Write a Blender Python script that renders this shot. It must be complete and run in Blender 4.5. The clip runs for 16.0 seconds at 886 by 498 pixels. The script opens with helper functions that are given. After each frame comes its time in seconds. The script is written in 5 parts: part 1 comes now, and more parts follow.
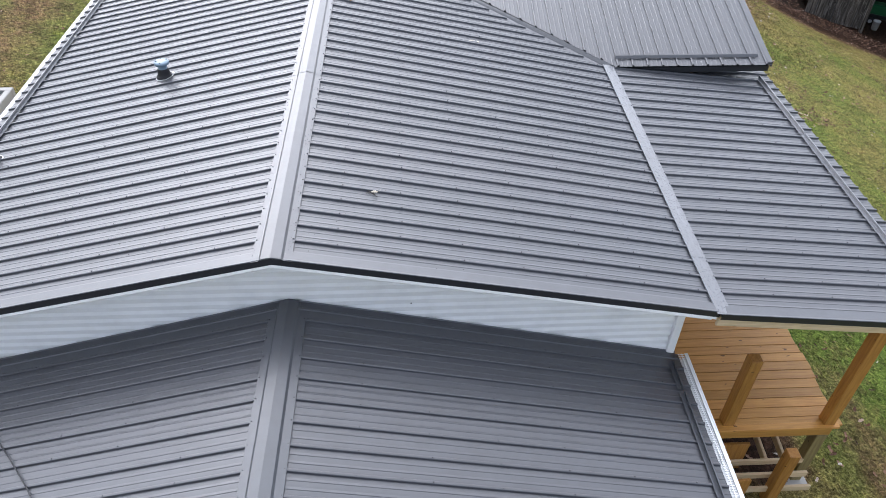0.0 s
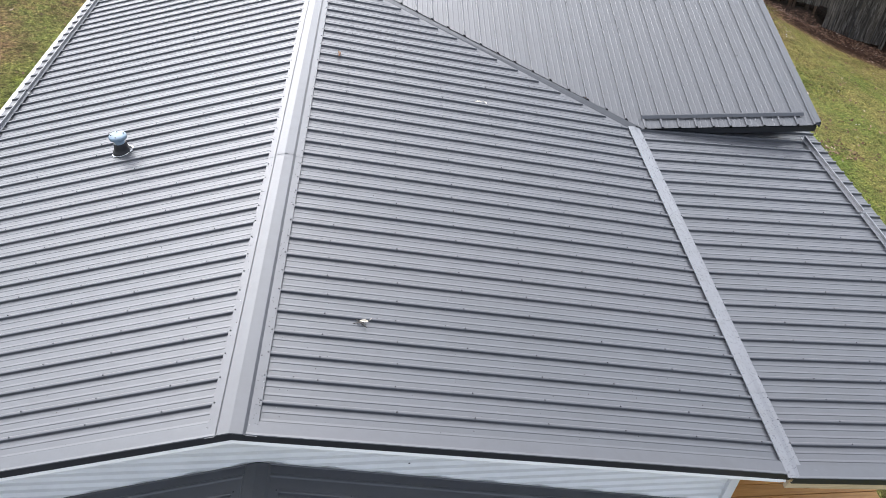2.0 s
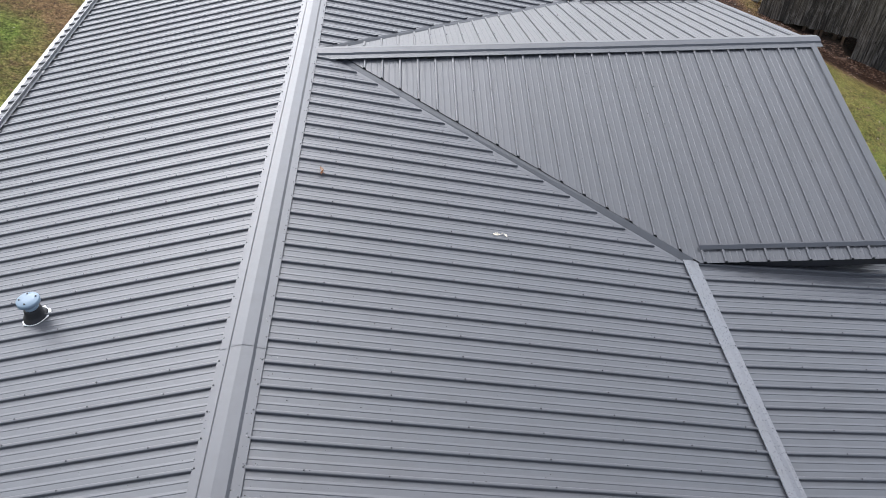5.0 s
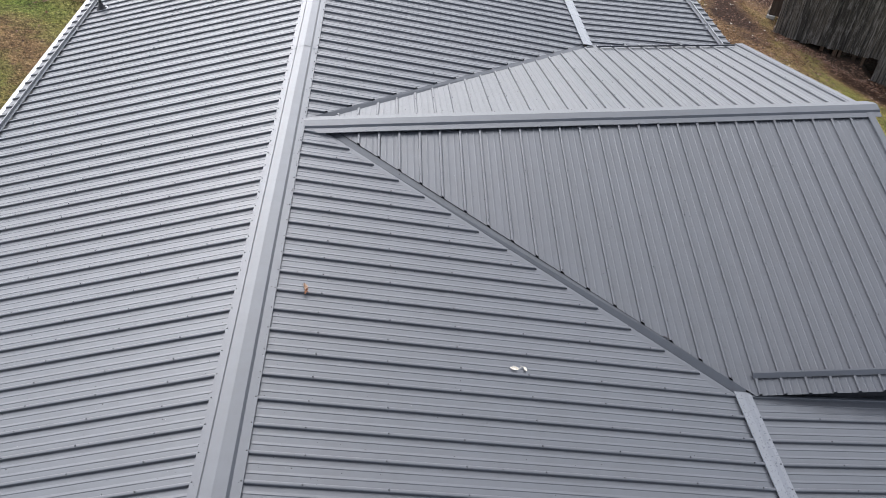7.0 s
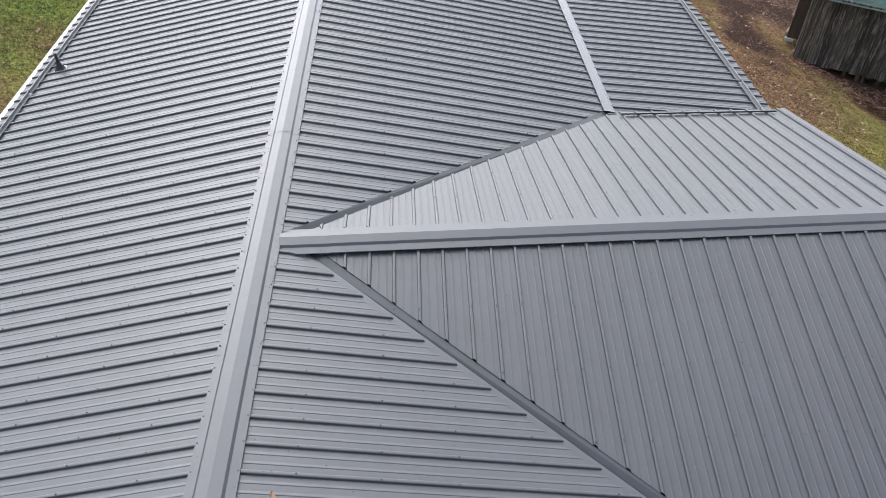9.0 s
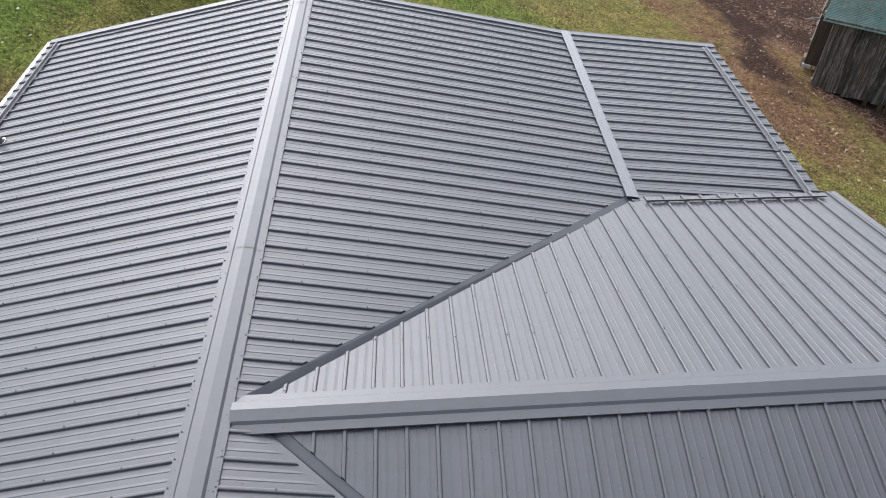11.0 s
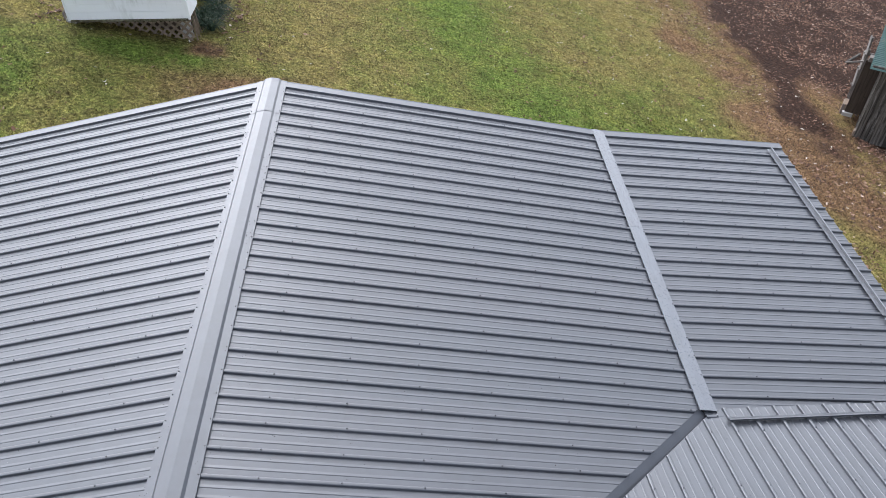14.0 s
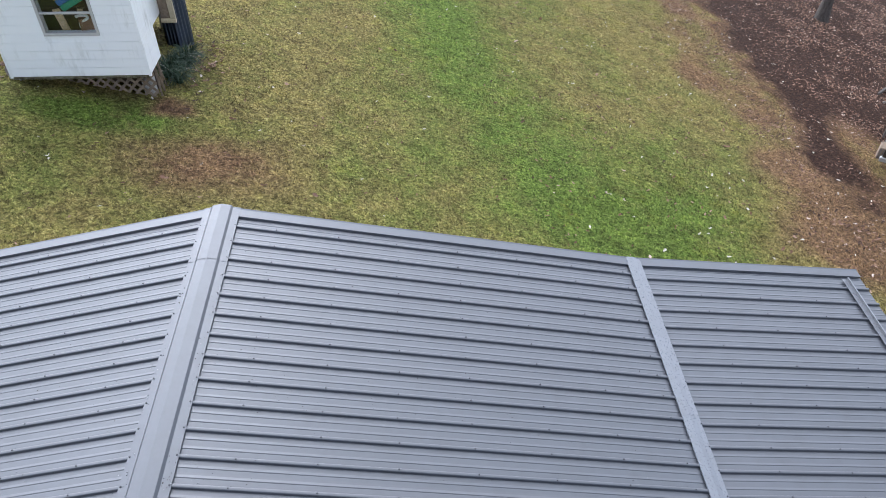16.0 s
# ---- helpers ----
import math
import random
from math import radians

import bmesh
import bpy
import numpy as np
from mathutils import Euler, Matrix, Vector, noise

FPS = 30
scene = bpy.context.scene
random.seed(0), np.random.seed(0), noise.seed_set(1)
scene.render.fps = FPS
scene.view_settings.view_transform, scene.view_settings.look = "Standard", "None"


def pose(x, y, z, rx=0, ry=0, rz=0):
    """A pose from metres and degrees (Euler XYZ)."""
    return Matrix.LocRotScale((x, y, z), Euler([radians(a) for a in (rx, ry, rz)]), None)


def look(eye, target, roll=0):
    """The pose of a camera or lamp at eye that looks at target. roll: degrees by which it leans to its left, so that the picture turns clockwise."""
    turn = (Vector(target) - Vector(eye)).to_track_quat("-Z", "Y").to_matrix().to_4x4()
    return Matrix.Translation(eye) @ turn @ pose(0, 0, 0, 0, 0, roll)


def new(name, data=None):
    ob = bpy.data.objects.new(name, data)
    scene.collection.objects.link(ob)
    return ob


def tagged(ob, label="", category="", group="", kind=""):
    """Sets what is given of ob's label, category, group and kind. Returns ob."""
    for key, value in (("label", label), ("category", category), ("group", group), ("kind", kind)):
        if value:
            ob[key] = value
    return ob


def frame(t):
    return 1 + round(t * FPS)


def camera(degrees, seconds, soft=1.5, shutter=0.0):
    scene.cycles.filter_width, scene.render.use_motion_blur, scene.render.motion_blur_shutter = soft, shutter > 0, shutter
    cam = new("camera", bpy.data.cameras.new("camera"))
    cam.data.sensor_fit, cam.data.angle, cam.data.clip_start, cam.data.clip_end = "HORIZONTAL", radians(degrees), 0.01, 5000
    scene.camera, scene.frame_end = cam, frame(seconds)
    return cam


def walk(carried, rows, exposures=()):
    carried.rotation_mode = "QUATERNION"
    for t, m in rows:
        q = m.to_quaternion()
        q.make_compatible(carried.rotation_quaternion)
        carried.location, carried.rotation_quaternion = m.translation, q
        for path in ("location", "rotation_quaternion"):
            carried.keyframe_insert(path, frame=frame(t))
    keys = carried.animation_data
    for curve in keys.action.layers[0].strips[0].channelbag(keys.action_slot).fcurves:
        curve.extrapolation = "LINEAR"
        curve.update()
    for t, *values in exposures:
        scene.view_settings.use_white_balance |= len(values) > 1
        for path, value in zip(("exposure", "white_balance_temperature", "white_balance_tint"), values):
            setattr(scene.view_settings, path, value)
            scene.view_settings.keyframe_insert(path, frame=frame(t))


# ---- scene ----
cam = camera(63.3, 16.0, 0.5)
PATH = [
    (0, (1.221, -4.677, 8.807), (1.311, -3.18, 7.484), 0.9),
    (0.5, (1.24, -4.229, 8.807), (1.33, -2.733, 7.483), 0.7),
    (1, (1.269, -3.794, 8.804), (1.355, -2.297, 7.48), 0.5),
    (1.5, (1.277, -3.344, 8.81), (1.362, -1.849, 7.484), 0.6),
    (2, (1.272, -2.891, 8.809), (1.362, -1.396, 7.483), 0.7),
    (2.5, (1.255, -2.432, 8.81), (1.348, -0.938, 7.484), 0.9),
    (3, (1.244, -1.999, 8.817), (1.341, -0.506, 7.49), 1.1),
    (3.5, (1.253, -1.577, 8.822), (1.35, -0.082, 7.496), 1.0),
    (4, (1.278, -1.163, 8.821), (1.37, 0.335, 7.499), 0.8),
    (4.2, (1.285, -0.989, 8.82), (1.378, 0.507, 7.496), 1.0),
    (6.5, (1.322, 0.913, 8.913), (1.413, 2.406, 7.586), 0.8),
    (7, (1.317, 1.357, 8.931), (1.412, 2.846, 7.6), 1.1),
    (7.5, (1.324, 1.832, 8.956), (1.419, 3.32, 7.622), 1.1),
    (8, (1.347, 2.307, 8.98), (1.44, 3.797, 7.65), 0.8),
    (8.5, (1.371, 2.794, 9.008), (1.462, 4.285, 7.677), 0.6),
    (9, (1.388, 3.275, 9.028), (1.481, 4.763, 7.695), 0.8),
    (9.5, (1.417, 3.753, 9.042), (1.511, 5.241, 7.709), 0.7),
    (10, (1.453, 4.226, 9.049), (1.548, 5.714, 7.716), 0.8),
    (12.3, (1.58, 6.517, 9.042), (1.679, 8.008, 7.712), 0.8),
    (12.5, (1.587, 6.718, 9.04), (1.684, 8.209, 7.711), 0.7),
    (13, (1.61, 7.206, 9.028), (1.706, 8.699, 7.701), 0.7),
    (13.5, (1.635, 7.731, 9.017), (1.727, 9.222, 7.688), 0.7),
    (14, (1.658, 8.311, 9.014), (1.751, 9.803, 7.686), 0.7),
    (14.5, (1.701, 8.945, 9.019), (1.793, 10.437, 7.69), 0.9),
    (15, (1.731, 9.582, 9.027), (1.824, 11.074, 7.698), 0.9),
    (15.5, (1.771, 10.237, 9.034), (1.866, 11.727, 7.704), 1.0),
    (16, (1.839, 10.918, 9.033), (1.931, 12.403, 7.697), 0.8),
]
walk(cam, [(t, look(eye, target, roll)) for t, eye, target, roll in PATH], [(0, 1.19, 5870, 12), (1, 1.22, 5940, 12), (2, 1.28, 6050, 11), (3, 1.14, 6050, 11), (4, 0.99, 6000, 11), (8, 1.01, 6050, 11), (10, 1.01, 6100, 11), (13, 1.03, 5950, 11), (14, 1.16, 5850, 11), (16, 1.22, 5560, 11)])

# ---- world, sun ----
world = bpy.data.worlds.new("sky")
scene.world = world
world.use_nodes = True
wn = world.node_tree
sky = wn.nodes.new("ShaderNodeTexSky")
sky.sky_type, sky.sun_disc = "NISHITA", False
SUN_EL, SUN_AZ = radians(43), radians(-19)  # azimuth from +y towards +x
sky.sun_elevation, sky.sun_rotation = SUN_EL, SUN_AZ
sky.air_density, sky.dust_density, sky.ozone_density = 1.0, 3.5, 1.0
pale = wn.nodes.new("ShaderNodeHueSaturation")   # thin even cloud takes most of the blue away
pale.inputs["Saturation"].default_value = 0.34
wn.links.new(sky.outputs[0], pale.inputs["Color"])
wn.links.new(pale.outputs[0], wn.nodes["Background"].inputs[0])
wn.nodes["Background"].inputs[1].default_value = 0.13
sun = new("sun", bpy.data.lights.new("sun", "SUN"))
sun.data.energy, sun.data.angle, sun.data.color = 1.5, radians(128), (1.0, 0.963, 0.91)
SUN_DIR = Vector((math.sin(SUN_AZ) * math.cos(SUN_EL), math.cos(SUN_AZ) * math.cos(SUN_EL), math.sin(SUN_EL)))
sun.matrix_world = look(SUN_DIR * 40, (0, 0, 0))


# ---- materials ----
def material(name, base, rough=0.5, metal=0.0, spec=0.5):
    m = bpy.data.materials.new(name)
    m.use_nodes = True
    b = m.node_tree.nodes["Principled BSDF"]
    b.inputs["Base Color"].default_value = (*base, 1)
    b.inputs["Roughness"].default_value = rough
    b.inputs["Metallic"].default_value = metal
    b.inputs["Specular IOR Level"].default_value = spec
    return m


def node(m, kind, **inputs):
    n = m.node_tree.nodes.new(kind)
    for k, v in inputs.items():
        n.inputs[k.replace("_", " ")].default_value = v
    return n


def link(m, a, b):
    m.node_tree.links.new(a, b)


def coords(m, scale=(1, 1, 1), turn=0.0):
    """Object-space coordinates, which are the world's for still parts."""
    g = m.node_tree.nodes.new("ShaderNodeNewGeometry")
    mp = m.node_tree.nodes.new("ShaderNodeMapping")
    mp.inputs["Scale"].default_value = scale
    mp.inputs["Rotation"].default_value = (0, 0, turn)
    link(m, g.outputs["Position"], mp.inputs["Vector"])
    return mp.outputs[0]


def noise_tex(m, vec, scale, detail=4, rough=0.55):
    n = node(m, "ShaderNodeTexNoise", Scale=scale, Detail=detail, Roughness=rough)
    link(m, vec, n.inputs["Vector"])
    return n.outputs["Fac"]


def ramp(m, fac, stops):
    r = m.node_tree.nodes.new("ShaderNodeValToRGB")
    while len(r.color_ramp.elements) < len(stops):
        r.color_ramp.elements.new(0.5)
    for e, (p, c) in zip(r.color_ramp.elements, stops):
        e.position, e.color = p, (*c, 1) if len(c) == 3 else c
    link(m, fac, r.inputs[0])
    return r.outputs[0]


def mix(m, fac, a, b, kind="MIX"):
    x = m.node_tree.nodes.new("ShaderNodeMix")
    x.data_type, x.blend_type = "RGBA", kind
    for sock, v in ((x.inputs[0], fac), (x.inputs[6], a), (x.inputs[7], b)):
        if isinstance(v, bpy.types.NodeSocket):
            link(m, v, sock)
        elif isinstance(v, (int, float)):
            sock.default_value = v
        else:
            sock.default_value = (*v, 1)
    return x.outputs[2]


def bump(m, height, strength=0.3, distance=0.01):
    b = node(m, "ShaderNodeBump", Strength=strength, Distance=distance)
    link(m, height, b.inputs["Height"])
    link(m, b.outputs[0], m.node_tree.nodes["Principled BSDF"].inputs["Normal"])


def bsdf(m, name):
    return m.node_tree.nodes["Principled BSDF"].inputs[name]


def random_fac(m):
    return m.node_tree.nodes.new("ShaderNodeObjectInfo").outputs["Random"]


def roof_metal(name, base, rough, dents=0.12):
    """Painted steel: slight dust, drip marks and long soft waves in the sheet."""
    m = material(name, base, rough, 0.0, 0.85)
    v = coords(m)
    big = noise_tex(m, v, 0.55, 3)
    fine = noise_tex(m, v, 60, 3)
    c = ramp(m, big, [(0.3, tuple(x * 0.93 for x in base)), (0.7, tuple(x * 1.07 for x in base))])
    spots = ramp(m, noise_tex(m, v, 38, 2, 0.4), [(0.76, (0, 0, 0)), (0.80, (0.6, 0.6, 0.6))])
    c = mix(m, spots, c, tuple(min(1, x * 1.5) for x in base))
    tint = ramp(m, random_fac(m), [(0.0, (0.93, 0.95, 0.96)), (1.0, (1.07, 1.05, 1.04))])
    c = mix(m, 1.0, c, tint, "MULTIPLY")
    grime = ramp(m, noise_tex(m, v, 5.5, 5, 0.7), [(0.42, (1, 1, 1)), (0.72, (0.86, 0.85, 0.83))])
    c = mix(m, 1.0, c, grime, "MULTIPLY")
    link(m, c, bsdf(m, "Base Color"))
    r = ramp(m, fine, [(0.3, (rough - 0.05,) * 3), (0.75, (rough + 0.07,) * 3)])
    link(m, r, bsdf(m, "Roughness"))
    bump(m, noise_tex(m, v, 2.2 if dents < 0.2 else 6.0, 2), dents, 0.006)
    return m


ROOF = roof_metal("charcoal_roof_steel", (0.058, 0.0612, 0.0715), 0.36)
TRIM = roof_metal("charcoal_trim_steel", (0.062, 0.0655, 0.076), 0.36, 0.3)
# Charcoal like the trim; its bright sky reflection is put into the colour.
LIT_CHARCOAL = roof_metal("lightened_charcoal_steel", (0.125, 0.131, 0.146), 0.30)
BAR = roof_metal("grey_snow_bar_steel", (0.155, 0.16, 0.174), 0.30)
# Black parts, and the charcoal fascia with its shade put into the colour.
DARK = material("shaded_edge_and_black", (0.020, 0.021, 0.025), 0.45)
SCREW = material("screw_head", (0.035, 0.035, 0.04), 0.4, 0.3)
RUBBER = material("black_rubber", (0.012, 0.012, 0.014), 0.55)
PVC = material("pale_blue_plastic", (0.20, 0.27, 0.34), 0.4)
SEAL = material("white_sealant", (0.75, 0.75, 0.74), 0.5)
CONCRETE = material("concrete", (0.38, 0.37, 0.35), 0.9)
GALV = material("white_gutter_steel", (0.72, 0.73, 0.74), 0.35)


def white_siding():
    m = material("white_siding", (0.78, 0.79, 0.80), 0.45)
    v = coords(m)
    grime = ramp(m, noise_tex(m, v, 3.0, 6, 0.65), [(0.45, (0.89, 0.885, 0.87)), (0.8, (0.78, 0.775, 0.76))])
    link(m, grime, bsdf(m, "Base Color"))
    bump(m, noise_tex(m, coords(m, (3, 3, 60)), 4, 3), 0.08, 0.003)
    return m


def old_white_siding():
    """Chalky painted boards with grey-green streaks that run down."""
    m = material("weathered_white_siding", (0.76, 0.77, 0.77), 0.6)
    v = coords(m, (1, 1, 0.18))
    streak = noise_tex(m, v, 9, 5, 0.7)
    blotch = noise_tex(m, coords(m), 1.6, 3)
    f = ramp(m, streak, [(0.48, (0, 0, 0)), (0.68, (1, 1, 1))])
    g = ramp(m, blotch, [(0.46, (0, 0, 0)), (0.66, (0.55, 0.55, 0.55))])
    fac = mix(m, 1.0, f, g, "MULTIPLY")
    c = mix(m, fac, (0.83, 0.84, 0.85), (0.36, 0.36, 0.32))
    link(m, c, bsdf(m, "Base Color"))
    return m


def wood(name, light, dark, along=(1, 14, 14), rough=0.6, wear=0.0, spread=(0.82, 1.12), grain=(0.28, 0.62)):
    m = material(name, light, rough)
    v = coords(m, along)
    g = noise_tex(m, v, 2.2, 6, 0.65)
    c = ramp(m, g, [(grain[0], dark), (grain[1], light)])
    rnd = random_fac(m)
    tint = ramp(m, rnd, [(0.0, (spread[0],) * 3), (1.0, (spread[1], spread[1] * 0.985, spread[1] * 0.95))])
    c = mix(m, 1.0, c, tint, "MULTIPLY")
    knots = ramp(m, noise_tex(m, coords(m, (2.6, 5.5, 5.5)), 3.2, 1, 0.3), [(0.75, (0, 0, 0)), (0.79, (1, 1, 1))])
    c = mix(m, knots, c, tuple(x * 0.4 for x in dark))
    if wear:
        pale = ramp(m, noise_tex(m, coords(m, (5, 5, 0.8)), 2.2, 6, 0.75), [(0.5, (0, 0, 0)), (0.68, (wear,) * 3)])
        c = mix(m, pale, c, (0.34, 0.315, 0.29))
    link(m, c, bsdf(m, "Base Color"))
    bump(m, g, 0.35, 0.004)
    return m


SIDING = white_siding()
OLD_SIDING = old_white_siding()
DECKWOOD = wood("honey_stained_deck_board", (0.54, 0.285, 0.068), (0.38, 0.175, 0.036), (1.2, 16, 16), 0.5)
POSTWOOD = wood("honey_stained_post", (0.43, 0.21, 0.046), (0.26, 0.115, 0.022), (14, 14, 1.2), 0.55)
RAWWOOD = wood("pale_treated_lumber", (0.72, 0.57, 0.37), (0.55, 0.41, 0.24), (1.5, 14, 14), 0.7)
GREENWOOD = wood("greenish_treated_post", (0.33, 0.26, 0.11), (0.2, 0.15, 0.06), (14, 14, 1.4), 0.7)
BARNWOOD = wood("weathered_grey_plank", (0.125, 0.110, 0.096), (0.010, 0.008, 0.007), (12, 12, 0.4), 0.9, 0.55, (0.5, 1.3), (0.36, 0.66))
LATTICE = wood("brown_lattice_lath", (0.27, 0.21, 0.155), (0.14, 0.105, 0.075), (6, 6, 6), 0.8)


def turf(m, blades):
    """Colour of the lawn from its zones and two scales of patches; returns the colour and the bare share."""
    v = coords(m)
    mid = noise_tex(m, v, 3.6, 6, 0.78)
    w = coords(m, (1, 1, 1), 0.7)   # large patches do not follow the house's axes
    patch = noise_tex(m, w, 0.6, 6, 0.72)
    tuft = ramp(m, noise_tex(m, v, 11, 7, 0.85), [(0.38, (0.36, 0.34, 0.32)), (0.5, (1, 1, 1)), (0.62, (1.70, 1.68, 1.60))])
    clump = ramp(m, noise_tex(m, w, 1.9, 6, 0.8), [(0.35, (0.66, 0.62, 0.60)), (0.5, (1, 1, 1)), (0.66, (1.26, 1.24, 1.14))])
    at = m.node_tree.nodes.new("ShaderNodeAttribute")
    at.attribute_name = "zones"
    sep = m.node_tree.nodes.new("ShaderNodeSeparateColor")
    link(m, at.outputs["Color"], sep.inputs[0])
    green = ramp(m, blades, [(0.22, (0.032, 0.056, 0.009)), (0.5, (0.098, 0.152, 0.021)), (0.78, (0.24, 0.305, 0.068))])
    straw = ramp(m, blades, [(0.22, (0.066, 0.050, 0.016)), (0.5, (0.196, 0.162, 0.049)), (0.78, (0.43, 0.36, 0.15))])
    brown = ramp(m, blades, [(0.18, (0.056, 0.033, 0.015)), (0.5, (0.182, 0.104, 0.054)), (0.82, (0.40, 0.25, 0.155))])
    f1 = ramp(m, mix(m, 0.4, mix(m, 0.5, sep.outputs[1], patch), mid), [(0.33, (0, 0, 0)), (0.60, (0.95, 0.95, 0.95))])
    lawn = mix(m, f1, straw, green)
    f2 = ramp(m, mix(m, 0.5, sep.outputs[2], mid), [(0.36, (0, 0, 0)), (0.60, (0.9, 0.9, 0.9))])
    moss = ramp(m, noise_tex(m, w, 1.0, 7, 0.8), [(0.57, (0, 0, 0)), (0.70, (0.45, 0.45, 0.45))])
    lawn = mix(m, moss, lawn, (0.20, 0.195, 0.016))
    scuff = ramp(m, noise_tex(m, w, 2.1, 7, 0.85), [(0.60, (0, 0, 0)), (0.68, (0.8, 0.8, 0.8))])
    lawn = mix(m, scuff, lawn, (0.075, 0.048, 0.026))
    lawn = mix(m, 1.0, mix(m, f2, lawn, brown), clump, "MULTIPLY")
    return mix(m, 1.0, lawn, tuft, "MULTIPLY"), mix(m, 0.42, sep.outputs[0], mid)


def ground_material():
    """Lawn: yellowed and green patches, worn brown soil and leaf-littered bare earth."""
    m = material("lawn", (0.08, 0.09, 0.03), 0.95, 0, 0.15)
    v = coords(m)
    blades = ramp(m, noise_tex(m, coords(m, (1, 1, 0.3)), 22, 8, 0.85), [(0.36, (0.2, 0.2, 0.2)), (0.64, (0.8, 0.8, 0.8))])
    lawn, edge = turf(m, blades)
    crumbs = noise_tex(m, v, 11, 8, 0.85)
    earth = ramp(m, crumbs, [(0.36, (0.006, 0.0032, 0.002)), (0.5, (0.034, 0.0160, 0.009)), (0.60, (0.085, 0.043, 0.026)), (0.72, (0.22, 0.135, 0.09))])
    f3 = ramp(m, edge, [(0.34, (0, 0, 0)), (0.66, (1, 1, 1))])
    link(m, mix(m, f3, lawn, earth), bsdf(m, "Base Color"))
    bump(m, blades, 0.8, 0.04)
    return m


LAWN = ground_material()


# ---- mesh helpers ----
def part(name, bm, mat, parent=None, label="", category="", kind="", group="", smooth=False):
    if isinstance(bm, bmesh.types.BMesh):
        me = bpy.data.meshes.new(name)
        bm.to_mesh(me)
        bm.free()
    else:
        me = bm
    if mat is not None:
        me.materials.append(mat)
    if smooth:
        for p in me.polygons:
            p.use_smooth = True
    ob = new(name, me)
    ob.parent = parent
    return tagged(ob, label, category, group, kind)


def thing(name, at, label, category, group="", kind=""):
    ob = new(name)
    ob.empty_display_size = 0.2
    ob.location = at
    return tagged(ob, label, category, group, kind)


def world_of(ob):
    m = ob.matrix_parent_inverse @ ob.matrix_basis
    return world_of(ob.parent) @ m if ob.parent is not None else ob.matrix_basis.copy()


def under(ob, parent):
    """Parent ob to a thing while its mesh keeps its world coordinates."""
    ob.parent = parent
    ob.matrix_parent_inverse = world_of(parent).inverted()
    return ob


def wpart(name, bm, mat, parent, label="", kind="", smooth=False):
    """A part whose mesh is given in world coordinates."""
    return under(part(name, bm, mat, None, label, "", kind, "", smooth), parent)


def box(bm, lo, hi, m=None, bevel=0.0):
    vs = [bm.verts.new(Vector((x, y, z)) if m is None else m @ Vector((x, y, z))) for x in (lo[0], hi[0]) for y in (lo[1], hi[1]) for z in (lo[2], hi[2])]
    for f in ((0, 1, 3, 2), (4, 6, 7, 5), (0, 4, 5, 1), (2, 3, 7, 6), (0, 2, 6, 4), (1, 5, 7, 3)):
        bm.faces.new([vs[i] for i in f])
    if bevel:
        bmesh.ops.bevel(bm, geom=list({e for v in vs for e in v.link_edges}), offset=bevel, segments=1, affect="EDGES")
    return bm


def boxed(lo, hi, m=None, bevel=0.0):
    return box(bmesh.new(), lo, hi, m, bevel)


def beam(a, b, w, h, up=(0, 0, 1), bevel=0.004):
    """A squared timber from a to b, w wide and h deep, centred on the line."""
    a, b = Vector(a), Vector(b)
    d = (b - a).normalized()
    s = d.cross(Vector(up)).normalized()
    u = s.cross(d)
    m = Matrix.Translation(a) @ Matrix((s, d, u)).transposed().to_4x4()
    return boxed((-w / 2, 0, -h / 2), (w / 2, (b - a).length, h / 2), m, bevel)


def strip(points, a, b, thick=0.0):
    """A folded sheet: the profile (offsets as vectors) swept from a to b."""
    bm = bmesh.new()
    a, b = Vector(a), Vector(b)
    lo = [bm.verts.new(a + Vector(p)) for p in points]
    hi = [bm.verts.new(b + Vector(p)) for p in points]
    for i in range(len(points) - 1):
        bm.faces.new((lo[i], lo[i + 1], hi[i + 1], hi[i]))
    bmesh.ops.recalc_face_normals(bm, faces=bm.faces)
    if thick:
        bmesh.ops.solidify(bm, geom=bm.faces[:], thickness=thick)
    return bm


def lathe(profile, seg=20, m=None):
    """A turned body from (radius, z) pairs."""
    bm = bmesh.new()
    rings = []
    for r, z in profile:
        ring = [bm.verts.new((r * math.cos(2 * math.pi * k / seg), r * math.sin(2 * math.pi * k / seg), z)) for k in range(seg)]
        rings.append(ring)
    for a, b in zip(rings, rings[1:]):
        for k in range(seg):
            bm.faces.new((a[k], a[(k + 1) % seg], b[(k + 1) % seg], b[k]))
    bm.faces.new(rings[-1])
    bm.faces.new(rings[0][::-1])
    if m is not None:
        bmesh.ops.transform(bm, matrix=m, verts=bm.verts)
    return bm


def clip(bm, point, keep):
    """Cut everything off that lies against the direction keep of the plane through point."""
    bmesh.ops.bisect_plane(bm, geom=bm.verts[:] + bm.edges[:] + bm.faces[:], plane_co=point, plane_no=keep, clear_inner=True)


# ---- the ground ----
def smooth01(x):
    x = max(0.0, min(1.0, x))
    return x * x * (3 - 2 * x)


def ground_z(x, y):
    """A hillside that falls towards +x, flatter far away."""
    xs = x if -14 < x < 24 else (-14 - 14 * math.tanh((-14 - x) / 14) if x <= -14 else 24 + 14 * math.tanh((x - 24) / 14))
    ys = 20 + 30 * math.tanh((y - 20) / 30)
    z = 1.74 - 0.243 * xs - 0.0285 * ys
    z -= 0.24 * smooth01((x - 15.0) / 3.2) * smooth01((30 - y) / 6) * smooth01((x + 4) / 8)
    return z


